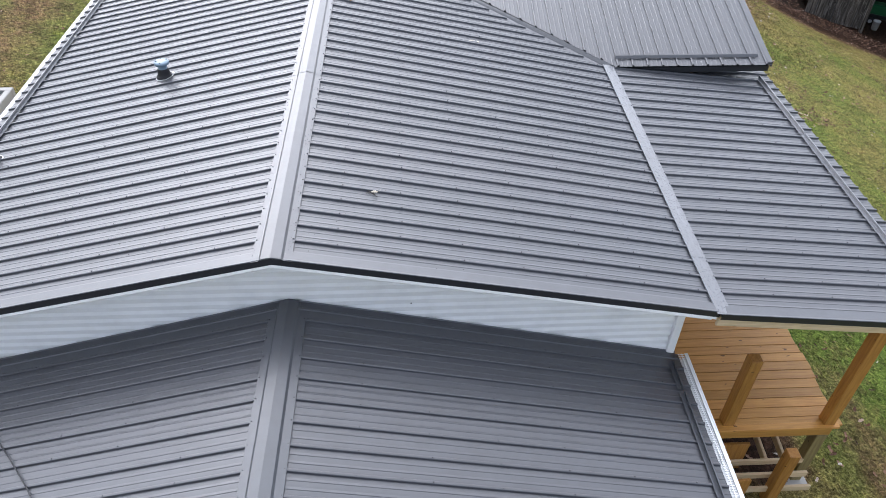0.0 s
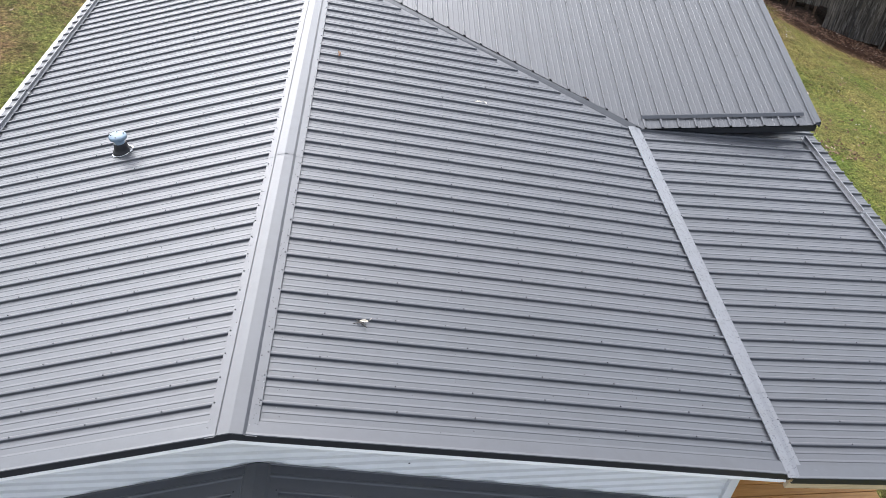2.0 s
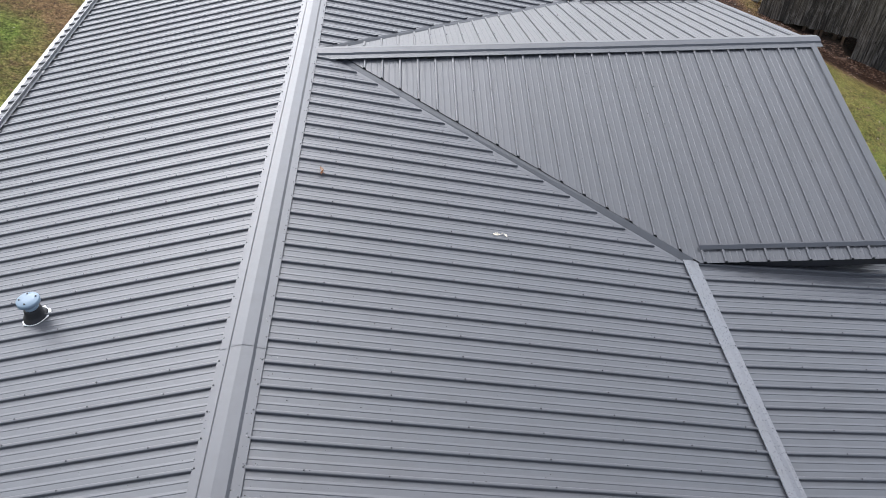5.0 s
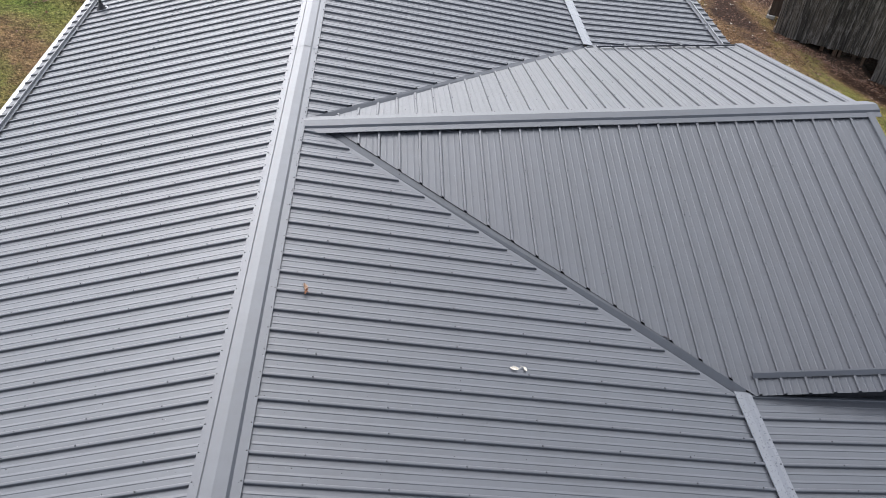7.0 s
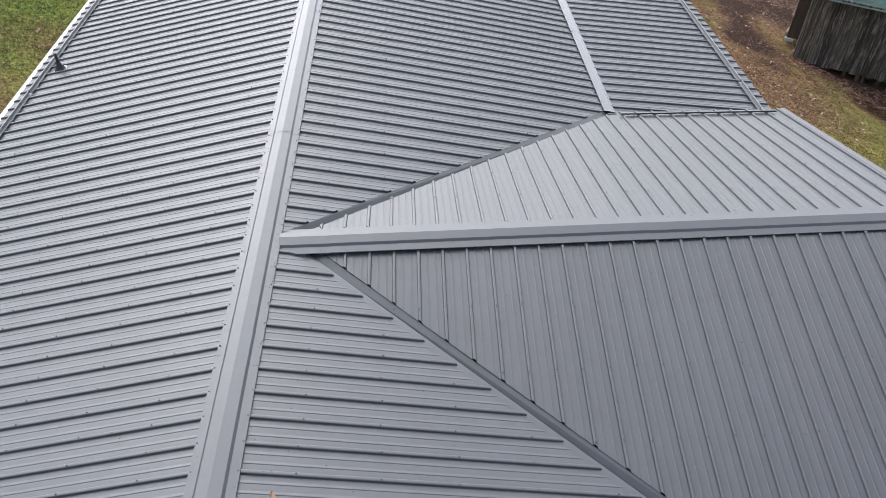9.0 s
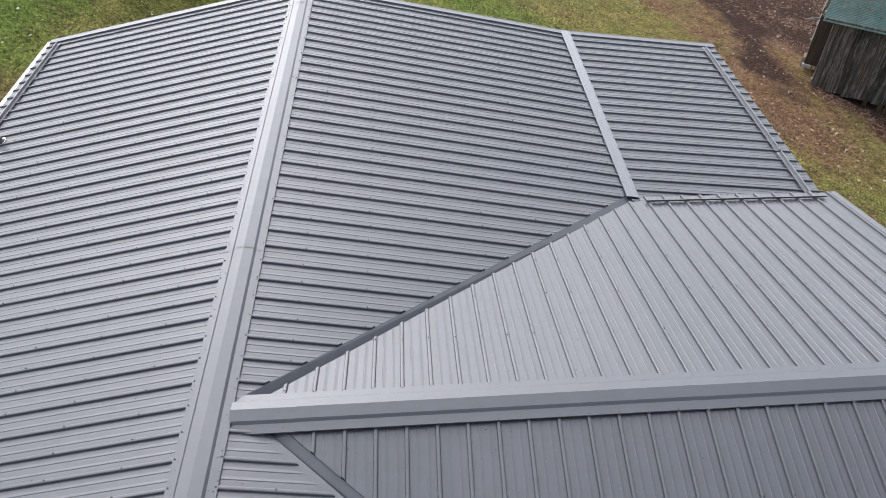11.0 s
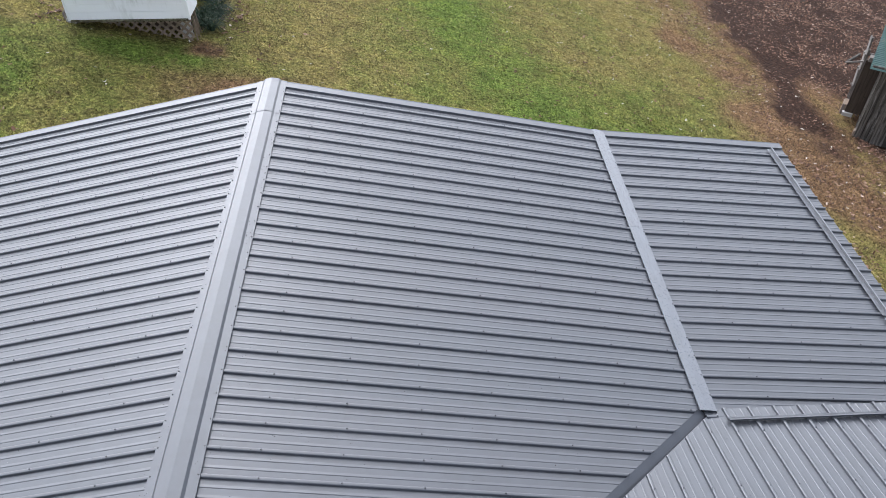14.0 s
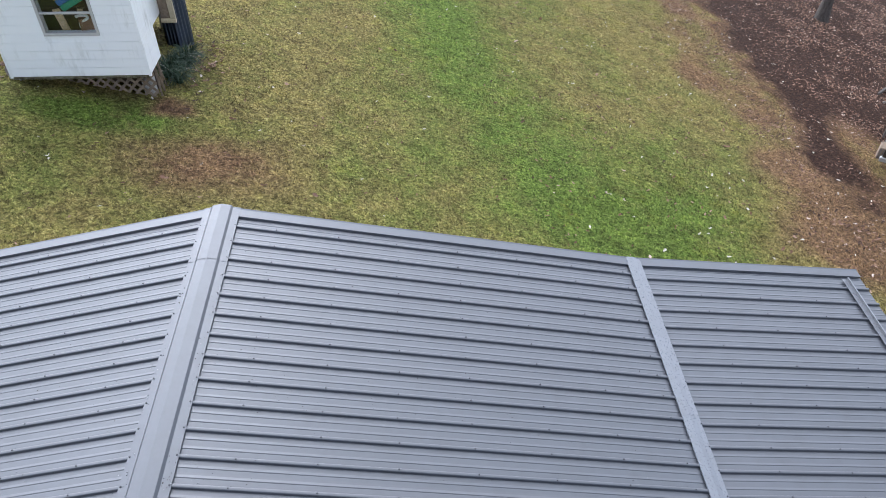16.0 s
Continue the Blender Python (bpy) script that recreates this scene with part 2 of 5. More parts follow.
def bare_amount(x, y):
    """How bare the soil is: the trodden strip beside the old shed and under the trees."""
    edge = 12.75 + 0.75 * smooth01((y - 25.6) / 6) + 0.2 * math.sin(y * 0.9) + 0.14 * math.sin(y * 2.3) + 0.7 * noise.noise((x * 1.1, y * 1.1, 21)) + 0.4 * noise.noise((x * 3.1, y * 3.1, 22))
    far = smooth01((x - edge) / 1.9 + 0.5) * smooth01((y - 25.2) / 2.5 + 0.5)
    patch = 1 - 0.8 * smooth01(1.45 - math.hypot((x - 15.4) / 1.1, (y - 27.4) / 2.4))
    near = smooth01(1.15 - math.hypot((x - 13.6) / 1.0, (y - 24.6) / 0.9))
    s = (x - 15.05) * 0.831 - (y - 25.97) * 0.556
    o = -(x - 15.05) * 0.556 - (y - 25.97) * 0.831
    wall = smooth01(1.6 - abs(o - 1.1) / 1.1) * smooth01((s - 1.2) / 2)
    deck = smooth01((6.7 - x) / 0.5) * smooth01((x - 3.5) / 0.3) * smooth01((y + 0.1) / 0.4) * smooth01((17 - y) / 0.6)
    corner = smooth01(1.3 - math.hypot((x + 2.62) / 0.35, (y - 23.35) / 0.4))
    if s > 0 and -5 < o < 0.4:
        wall = max(wall, 0.95)
    return max(0.95 * far * patch, 0.75 * near, 0.85 * wall, 0.9 * deck, 0.8 * corner)


def green_amount(x, y):
    """The lusher mown strips, plus shade left of the cabin painted as darker green."""
    n = 0.9 * noise.noise((x * 0.35, y * 0.16, 5)) + 0.6 * noise.noise((x * 1.1, y * 0.8, 6))
    g = math.exp(-((x - 4.4 + 0.22 * (y - 25)) / 1.9) ** 2) + 0.6 * math.exp(-((x - 8.2) / 1.5) ** 2) * smooth01((28 - y) / 4) * smooth01((y - 19) / 3) + 0.75 * math.exp(-((x + 6.2) / 1.6) ** 2) * smooth01((24 - y) / 2)
    g += (0.26 + 0.25 * math.sin(x * 1.9 + 0.4 * y)) * smooth01((22 - y) / 5) * smooth01((x - 6) / 1.5)
    g += 0.9 * smooth01(1.3 - math.hypot((x + 3.7) / 1.5, (y - 22.7) / 0.6)) + 0.5 * smooth01(1.2 - math.hypot((x + 7.2) / 1.2, (y - 19.6) / 0.9))
    return max(0.0, min(1.0, g + 0.5 * n))


def brown_amount(x, y):
    """Thin, leaf-strewn turf near the bare soil, plus the house's left-hand shade painted brown."""
    n = 0.6 * noise.noise((x * 0.7, y * 0.6, 11))
    g = 0.66 * smooth01(1.25 - abs(x - 11.9 - 0.05 * (y - 25)) / 2.3) * smooth01((y - 19) / 5) + 0.85 * smooth01(1.1 - math.hypot((x + 1.7) / 2.6, (y - 21.6) / 2.0)) + 0.6 * smooth01(1 - abs(x + 5.5) / 2.5) * smooth01((20 - y) / 4)
    g += 0.55 * smooth01(1.5 - math.hypot((x - 13.2) / 2.2, (y - 22.3) / 2.6))
    g += 0.3 * smooth01((13 - y) / 4) * smooth01((x - 6) / 1.0) + 0.8 * smooth01(1.45 - math.hypot((x - 15.4) / 1.1, (y - 27.4) / 2.4))
    return max(0.0, min(1.0, max(g + n - 0.1, 1.6 * bare_amount(x, y))))


def build_ground():
    def axis(lo, hi, step, far):
        a = list(np.arange(lo, hi + 1e-6, step))
        w, out_lo, out_hi = step, [], []
        p, q = lo, hi
        while p > -far:
            w *= 1.35
            p, q = p - w, q + w
            out_lo.append(p)
            out_hi.append(q)
        return out_lo[::-1] + a + out_hi
    xs, ys = axis(-16, 30, 0.4, 1500), axis(-8, 46, 0.4, 1500)
    verts, tint = [], []
    for y in ys:
        for x in xs:
            n = 0.05 * noise.noise((x * 0.5, y * 0.5, 0)) + 0.02 * noise.noise((x * 1.7, y * 1.7, 3))
            verts.append((x, y, ground_z(x, y) + n))
            tint.extend((bare_amount(x, y), green_amount(x, y), brown_amount(x, y), 1.0))
    w = len(xs)
    faces = [(j * w + i, j * w + i + 1, (j + 1) * w + i + 1, (j + 1) * w + i) for j in range(len(ys) - 1) for i in range(w - 1)]
    me = bpy.data.meshes.new("ground")
    me.from_pydata(verts, [], faces)
    col = me.color_attributes.new("zones", "FLOAT_COLOR", "POINT")
    col.data.foreach_set("color", np.array(tint, dtype=np.float32))
    part("ground", me, LAWN, None, "sloping autumn lawn with yellowed and green patches and bare soil", "ground", "structure", "", True)


build_ground()

# ---- the house with its steel roof ----
RIB = 0.2286
LENGTH = 16.565          # near gable to far gable
CREST = 4.567           # sheet plane at the ridge
SL_L, SL_R = 0.212, 0.200   # fall of the two main slopes
BREAK_X = 4.226
NEAR_Y = 0.032          # edge of the main slopes on the near gable
EAVE_L = -4.20
PORCH_X, SL_P = 6.885, 0.108
CROSS_Y, CROSS_X, SL_C, CREST_C = 8.50, 6.78, 0.233, 4.525
EAVE_N, EAVE_F = 5.13, 12.00
VAL0, VAL0N = Vector((0.12, CROSS_Y, 0)), Vector((0.30, CROSS_Y, 0))   # heads of the far and the near valley
VALN, VALF = Vector((BREAK_X + 0.045, EAVE_N, 0)), Vector((BREAK_X, EAVE_F, 0))
RIB0 = 16.317           # a rib of the main slopes
RIBP = 16.040           # a rib of the far porch slope
RIBC = 1.900            # a rib of the cross gable
house = thing("house", (0, 8, 1.3), "single-storey house with charcoal ribbed steel roof and white siding", "house")


def z_left(x):
    return CREST + SL_L * x


def z_right(x):
    return CREST - SL_R * x


def z_porch(x):
    return z_right(BREAK_X) - SL_P * (x - BREAK_X)


def z_cross(y, x=1.2):
    """The cross gable; its ridge rises a little towards the gable end."""
    d = abs(y - CROSS_Y)
    return CREST_C - SL_C * d + 0.009 * max(0.0, x - 1.2) * (1 - d / 3.45)


# a tall rib with rolled shoulders and a crowned top, and the low stiffening swage between ribs
RIB_SHAPE = ((-0.0180, 0), (-0.0140, 0.0170), (-0.0120, 0.0200), (-0.0075, 0.0218), (0.0, 0.0224), (0.0075, 0.0218), (0.0120, 0.0200), (0.0140, 0.0170), (0.0180, 0))
SWAGE_SHAPE = ((-0.0075, 0), (-0.0040, 0.0024), (0.0, 0.0030), (0.009, 0.0016), (0.020, 0))


def sheet_profile(v0, v1, phase):
    """Offsets and heights across a ribbed sheet: tall ribs 9 inches apart and two low ones between."""
    pts = [(v0, 0.0)]
    k = math.floor((v0 - phase) / RIB) - 1
    while phase + k * RIB < v1 + 0.05:
        c = phase + k * RIB
        for dv, h in RIB_SHAPE:
            pts.append((c + dv, h))
        for f in (RIB / 3, 2 * RIB / 3):
            for dv, h in SWAGE_SHAPE:
                pts.append((c + f + dv, h))
        k += 1
    pts = [p for p in pts if v0 <= p[0] <= v1]
    pts.append((v1, 0.0))
    return sorted(pts)


def sheets(roof, place, lo, hi, width, phase, u0, u1, cuts=(), name="roof_panel"):
    """Ribbed sheets side by side. place(u, v, h) gives the point; cuts are (point, keep) planes."""
    v = phase - RIB * math.ceil((phase - lo) / RIB) - RIB / 2
    while v + width < lo:
        v += width
    while v < hi:
        a, b = max(v, lo), min(v + width, hi)
        if b - a > 0.02:
            pts = sheet_profile(a, b, phase)
            bm = bmesh.new()
            n = 6
            rows = [[bm.verts.new(place(u0 + (u1 - u0) * i / n, p, h)) for p, h in pts] for i in range(n + 1)]
            for r, s in zip(rows, rows[1:]):
                for i in range(len(pts) - 1):
                    bm.faces.new((r[i], r[i + 1], s[i + 1], s[i]))
            for point, keep in cuts:
                clip(bm, point, keep)
            if len(bm.faces):
                bmesh.ops.recalc_face_normals(bm, faces=bm.faces)
                if sum(f.normal.z for f in bm.faces) < 0:
                    bmesh.ops.reverse_faces(bm, faces=bm.faces)
                wpart(name, bm, ROOF, roof)
            else:
                bm.free()
        v += width


def slab(name, corners, thick, parent, mat, label=""):
    """A sheathing board under a slope, from its top corners."""
    bm = bmesh.new()
    top = [bm.verts.new(c) for c in corners]
    low = [bm.verts.new(Vector(c) - Vector((0, 0, thick))) for c in corners]
    bm.faces.new(top)
    bm.faces.new(low[::-1])
    n = len(top)
    for i in range(n):
        bm.faces.new((top[i], low[i], low[(i + 1) % n], top[(i + 1) % n]))
    bmesh.ops.recalc_face_normals(bm, faces=bm.faces)
    return wpart(name, bm, mat, parent, label)


def C(x, y, z):
    return (x, y, z - 0.045)


W = 0.9144
# left slope
left = slab("roof_slope", [C(-0.01, 0.05, z_left(-0.01)), C(-0.01, LENGTH - 0.02, z_left(-0.01)), C(EAVE_L + 0.02, LENGTH - 0.02, z_left(EAVE_L + 0.02)), C(EAVE_L + 0.02, 0.05, z_left(EAVE_L + 0.02))], 0.034, house, DARK, "charcoal ribbed steel roof slope over the eave gutter")
sheets(left, lambda u, v, h: (-u, v, z_left(-u) + h), NEAR_Y, LENGTH, W, RIB0, 0.02, -EAVE_L)
# right slope, cut by the two valleys
right = slab("roof_slope", [C(0.01, 0.05, z_right(0.01)), C(BREAK_X, 0.05, z_right(BREAK_X)), C(BREAK_X, EAVE_N, z_right(BREAK_X)), C(0.12, CROSS_Y, z_right(0.12)), C(BREAK_X, EAVE_F, z_right(BREAK_X)), C(BREAK_X, LENGTH - 0.02, z_right(BREAK_X)), C(0.01, LENGTH - 0.02, z_right(0.01))], 0.034, house, DARK, "charcoal ribbed steel roof slope between ridge and porch")
dn = (VALN - VAL0N).normalized()
df = (VALF - VAL0).normalized()
keep_n = Vector((dn.y, -dn.x, 0))    # towards -y, -x
keep_n = keep_n if keep_n.x < 0 else -keep_n
keep_f = Vector((df.y, -df.x, 0))
keep_f = keep_f if keep_f.x < 0 else -keep_f
on_right = lambda u, v, h: (u, v, z_right(u) + h)
sheets(right, on_right, NEAR_Y, CROSS_Y, W, RIB0, 0.02, BREAK_X - 0.005, [(VAL0N + keep_n * 0.075, keep_n)])
sheets(right, on_right, CROSS_Y, LENGTH, W, RIB0, 0.02, BREAK_X - 0.005, [(VAL0 + keep_f * 0.036, keep_f)])
# porch slopes, run in under the cross gable
for y0, y1, phase in ((0.0, 6.4, RIB0), (11.0, LENGTH, RIBP)):
    porch = slab("porch_roof", [C(BREAK_X, y0 + 0.02, z_porch(BREAK_X)), C(BREAK_X, y1 - 0.02, z_porch(BREAK_X)), C(PORCH_X - 0.02, y1 - 0.02, z_porch(PORCH_X - 0.02)), C(PORCH_X - 0.02, y0 + 0.02, z_porch(PORCH_X - 0.02))], 0.05, house, RAWWOOD, "low-pitched charcoal ribbed steel porch roof")
    sheets(porch, lambda u, v, h: (u, v, z_porch(u) + h), y0, y1, W, phase, BREAK_X, PORCH_X)
# cross gable
for side, eave, keep in ((-1, EAVE_N, keep_n), (1, EAVE_F, keep_f)):
    head, val = (VAL0N, VALN) if side < 0 else (VAL0, VALF)
    gable = slab("gable_roof", [C(0.16, CROSS_Y + side * 0.01, z_cross(CROSS_Y)), C(CROSS_X - 0.02, CROSS_Y + side * 0.01, z_cross(CROSS_Y)), C(CROSS_X - 0.02, eave - side * 0.02, z_cross(eave)), C(BREAK_X, eave - side * 0.02, z_cross(eave))], 0.08, house, DARK, "charcoal ribbed steel cross gable slope meeting the valley")
    sheets(gable, lambda u, v, h, s=side: (v + (0.03 * (1 - u / 3.4) if s < 0 else 0.0), CROSS_Y + s * u, z_cross(CROSS_Y + s * u, v) + h), 0.1, CROSS_X, W, RIBC, 0.02, abs(eave - CROSS_Y) + 0.02, [(head - keep * (0.05 if side < 0 else 0.06), -keep)])
    # open trough along the valley, and the flat pan where the ribs of one side stop short
    trough = [(0.065, 0, 0.002), (0.036, 0, 0.002), (0.028, 0, -0.030), (-0.052, 1, 0.003)] if side < 0 else [(0.055, 0, -0.003), (0.036, 0, -0.002), (-0.044, 1, -0.032), (-0.055, 1, 0.002), (-0.08, 1, 0.001)]
    folds = [("valley_flashing", trough, TRIM, "folded dark steel valley flashing")]
    if side < 0:
        folds.append(("valley_pan", [(0.11, 0, 0.0012), (0.06, 0, 0.0035), (0.040, 0, 0.0035)], ROOF, "flat charcoal steel beside the valley"))
    for nm, profile, mat, note in folds:
        bm = bmesh.new()
        ends = []
        for end in (head, val):
            row = []
            for o, plane, h in profile:
                q = end + keep * o
                row.append(bm.verts.new((q.x, q.y, (z_cross(q.y) if plane else z_right(q.x)) + h)))
            ends.append(row)
        for k in range(len(profile) - 1):
            bm.faces.new((ends[0][k], ends[0][k + 1], ends[1][k + 1], ends[1][k]))
        wpart(nm, bm, mat, house, note)


# ridge caps in overlapping lengths
def cap_profile(across, sl_a, sl_b):
    """across: unit vector square to the ridge."""
    across = Vector(across)
    up = Vector((0, 0, 1))
    pts = []
    for s, sl in ((-1, sl_a), (1, sl_b)):
        side = []
        for d, h in ((0.179, 0.0195), (0.177, 0.0245), (0.108, 0.0250), (0.089, 0.0430)):
            side.append(across * (s * d) + up * (h - sl * d))
        pts.append(side)
    return pts[0] + [up * 0.045] + pts[1][::-1]


def ridge_cap(seams, point, across, sl_a, sl_b, label):
    pts = cap_profile(across, sl_a, sl_b)
    for i, (a, b) in enumerate(zip(seams, seams[1:])):
        lift = Vector((0, 0, 0.0035 * (i % 2)))
        p, q = point(a - (0.10 if i else 0)) + lift, point(b) + lift
        wpart("ridge_cap", strip(pts, p, q), TRIM, house, label)


ridge_cap([NEAR_Y - 0.018, 3.50, 6.94, 10.37, 13.35, 15.90, LENGTH + 0.02], lambda s: Vector((0, s, CREST)), (1, 0, 0), SL_L, SL_R, "charcoal folded steel ridge cap with screwed edges")
ridge_cap([0.165, 0.75, 3.7, CROSS_X + 0.10], lambda s: Vector((s, CROSS_Y + 0.013 * (s - 2.4), z_cross(CROSS_Y, s) + 0.010)), (0, -1, 0), SL_C, SL_C, "charcoal folded steel ridge cap of the cross gable")

# transition flashing where the porch pitch begins
for runs in ([-0.01, 0.9, 3.9, EAVE_N + 0.02], [EAVE_F - 0.02, 14.6, LENGTH + 0.01]):
    for i, (a, b) in enumerate(zip(runs, runs[1:])):
        z = z_right(BREAK_X)
        lift = 0.003 * (i % 2)
        pts = [Vector((-0.046, 0, 0.026)), Vector((-0.043, 0, 0.035)), Vector((-0.022, 0, 0.0335)), Vector((0.0, 0, 0.031)), Vector((0.03, 0, 0.0275)), Vector((0.075, 0, 0.0235 - SL_P * 0.075)), Vector((0.113, 0, 0.0225 - SL_P * 0.113)), Vector((0.118, 0, 0.010 - SL_P * 0.118))]
        wpart("transition_flashing", strip(pts, (BREAK_X, a - (0.08 if i else 0), z + lift), (BREAK_X, b, z + lift)), LIT_CHARCOAL, house, "bent charcoal steel flashing across the pitch break, bright reflection painted in")


# rake trims along the gable edges
def rake(a, b, out, mat=TRIM, wide=0.115):
    """out: unit vector away from the roof."""
    out = Vector(out)
    up = Vector((0, 0, 1))
    pts = [out * -wide + up * 0.004, out * (0.005 - wide) + up * 0.024, out * -0.012 + up * 0.026, out * 0.008 + up * 0.030, out * 0.012 + up * 0.024]
    wpart("rake_trim", strip(pts, a, b), mat, house, "charcoal steel rake trim")
    # Front fold of the charcoal trim; the near-black colour carries its shade.
    wpart("rake_fascia", strip([out * 0.012 + up * 0.022, out * 0.014 - up * 0.046, out * -0.004 - up * 0.05], a, b), DARK, house, "charcoal steel fascia under the roof edge, shade darkened into its colour")


for y, yp, s in ((NEAR_Y, 0.0, -1), (LENGTH, LENGTH, 1)):
    rake((0.0, y, z_left(0)), (EAVE_L, y, z_left(EAVE_L)), (0, s, 0))
    rake((0.0, y, z_right(0)), (BREAK_X, y, z_right(BREAK_X)), (0, s, 0))
    rake((BREAK_X, yp, z_porch(BREAK_X)), (PORCH_X, yp, z_porch(PORCH_X)), (0, s, 0))
for e in (EAVE_N, EAVE_F):
    rake((CROSS_X, CROSS_Y, z_cross(CROSS_Y, CROSS_X)), (CROSS_X, e, z_cross(e, CROSS_X)), (1, 0, 0), TRIM, 0.07)


# snow bars on the ribs along the eaves
def snow_bar(a, b, up_slope, tall=False, mat=BAR, label="steel snow guard bar screwed across the ribs"):
    """up_slope: vector one metre up the slope; the bar's flange lies that way."""
    u = Vector(up_slope).normalized()
    n = Vector((0, 0, 1))
    pts = [u * 0.055 + n * 0.0275, n * 0.0245, n * 0.062 + u * 0.004, n * 0.062 - u * 0.010, n * 0.054 - u * 0.012]
    if tall:
        pts = [u * -0.032 + n * 0.0235, u * -0.030 + n * 0.0265, u * 0.004 + n * 0.046, u * 0.018 + n * 0.047, u * 0.018 + n * 0.0235]
    wpart("snow_guard_bar", strip(pts, a, b, 0.003), TRIM if tall else mat, house, label)


def bar_run(cuts, point, up_slope, tall=False, mat=BAR):
    for a, b in zip(cuts, cuts[1:]):
        snow_bar(point(a + 0.02), point(b - 0.02), up_slope, tall, mat)


bar_run([0.35, 3.3, 6.38, 9.6, 12.80, 16.35], lambda s: Vector((-4.02, s, z_left(-4.02))), (1, 0, SL_L))
bar_run([0.3, 3.55, 5.22], lambda s: Vector((6.685, s, z_porch(6.685))), (-1, 0, SL_P))
bar_run([12.1, 13.24, 16.42], lambda s: Vector((6.685, s, z_porch(6.685))), (-1, 0, SL_P))
for e, s in ((5.29, 1), (11.86, -1)):
    bar_run([4.37, 6.62], lambda q, e=e: Vector((q, e, z_cross(e))), (0, s, SL_C), True)

# screws: one joined set for each kind of row
screw_v, screw_f = [], []


def screw(p):
    p = Vector(p)
    base = len(screw_v)
    for r, h in ((0.0074, 0.0), (0.0074, 0.002), (0.0044, 0.003), (0.0044, 0.007)):
        for k in range(6):
            screw_v.append((p.x + r * math.cos(k * math.pi / 3), p.y + r * math.sin(k * math.pi / 3), p.z + h))
    for j in range(3):
        for k in range(6):
            screw_f.append((base + j * 6 + k, base + j * 6 + (k + 1) % 6, base + (j + 1) * 6 + (k + 1) % 6, base + (j + 1) * 6 + k))
    screw_f.append(tuple(base + 18 + k for k in range(6)))


rng = random.Random(4)
k = -71
while RIB0 + k * RIB < LENGTH - 0.1:
    y = RIB0 + k * RIB
    k += 1
    if y < 0.2:
        continue
    for x in (0.55, 1.135, 1.715, 2.31, 2.93, 3.52, 4.08):
        j, jy = rng.uniform(-0.012, 0.012), rng.uniform(-0.004, 0.004)
        screw((-x + j, y + jy, z_left(-x) + 0.0225))
        inside = VAL0.x + (CROSS_Y - y) / (CROSS_Y - EAVE_N) * (BREAK_X - VAL0.x) if y < CROSS_Y else VAL0.x + (y - CROSS_Y) / (EAVE_F - CROSS_Y) * (BREAK_X - VAL0.x)
        if x < inside - 0.1:
            screw((x - j, y + jy, z_right(x) + 0.0225))
    for s, z in ((-0.163, z_left(-0.163)), (0.163, z_right(0.163))):
        if s < 0 or not 8.25 < y < 8.72:
            screw((s, y + rng.uniform(-0.004, 0.004), z + 0.0265))
    if y < 5.05 or y > 12.1:
        for x in (BREAK_X + 0.102, 4.88, 5.52, 6.16, 6.71):
            screw((x + rng.uniform(-0.012, 0.012), y if y < 8 else y + RIBP - RIB0, z_porch(x) + 0.022))
for k in range(-8, 22):
    x = RIBC + k * RIB
    if not 0.3 < x < CROSS_X - 0.1:
        continue
    for s, e in ((-1, EAVE_N), (1, EAVE_F)):
        for d in (0.163, 0.80, 1.43, 2.05, 2.64, 3.22):
            y = CROSS_Y + s * d
            if d < 0.2 or x > VAL0.x + (d / abs(e - CROSS_Y)) * (BREAK_X - VAL0.x) + 0.1:
                screw((x + (0.03 * (1 - d / 3.4) if s < 0 else 0.0) + rng.uniform(-0.004, 0.004), y + rng.uniform(-0.012, 0.012), z_cross(y, x) + (0.0355 if d < 0.2 else 0.0222)))

# ---- the lower wing in front, its roof, and the walls ----
LOW_X, LOW_Z, LOW_L, LOW_R = 0.036, 3.803, 0.2486, 0.237
LOW_Y0, LOW_Y1 = -4.2, 0.262
LOW_EAVE_L, LOW_EAVE_R = -4.10, 4.075
RIBW = -0.862


def z_low(x):
    return LOW_Z - (LOW_R * (x - LOW_X) if x > LOW_X else LOW_L * (LOW_X - x))


for s, e in ((-1, LOW_EAVE_L), (1, LOW_EAVE_R)):
    low = slab("roof_slope", [C(LOW_X + s * 0.01, LOW_Y0, z_low(LOW_X)), C(LOW_X + s * 0.01, LOW_Y1, z_low(LOW_X)), C(e - s * 0.03, LOW_Y1, z_low(e)), C(e - s * 0.03, LOW_Y0, z_low(e))], 0.08, house, DARK, "charcoal ribbed steel roof slope of the lower wing")
    sheets(low, lambda u, v, h, s=s: (LOW_X + s * u, v, z_low(LOW_X + s * u) + h), LOW_Y0, LOW_Y1, W, RIBW, 0.02, abs(e - LOW_X))
k = 0
while RIBW - k * RIB > LOW_Y0:
    for y in {RIBW - k * RIB, RIBW + k * RIB}:
        if y > LOW_Y1 - 0.1:
            continue
        for d in (0.163, 0.72, 1.32, 1.92, 2.52, 3.12, 3.72):
            for s in (-1, 1):
                x = LOW_X + s * d
                screw((x + (rng.uniform(-0.012, 0.012) if d > 0.2 else 0), y, z_low(x) + (0.020 if d > 0.2 else 0.0245)))
    k += 1
pts = cap_profile((1, 0, 0), LOW_L, LOW_R)
for i, (a, b) in enumerate(((-4.2, -1.32), (-1.42, 0.26))):
    wpart("ridge_cap", strip(pts, (LOW_X, a, LOW_Z + 0.004 * (1 - i)), (LOW_X, b, LOW_Z + 0.004 * (1 - i))), TRIM, house, "charcoal folded steel ridge cap")
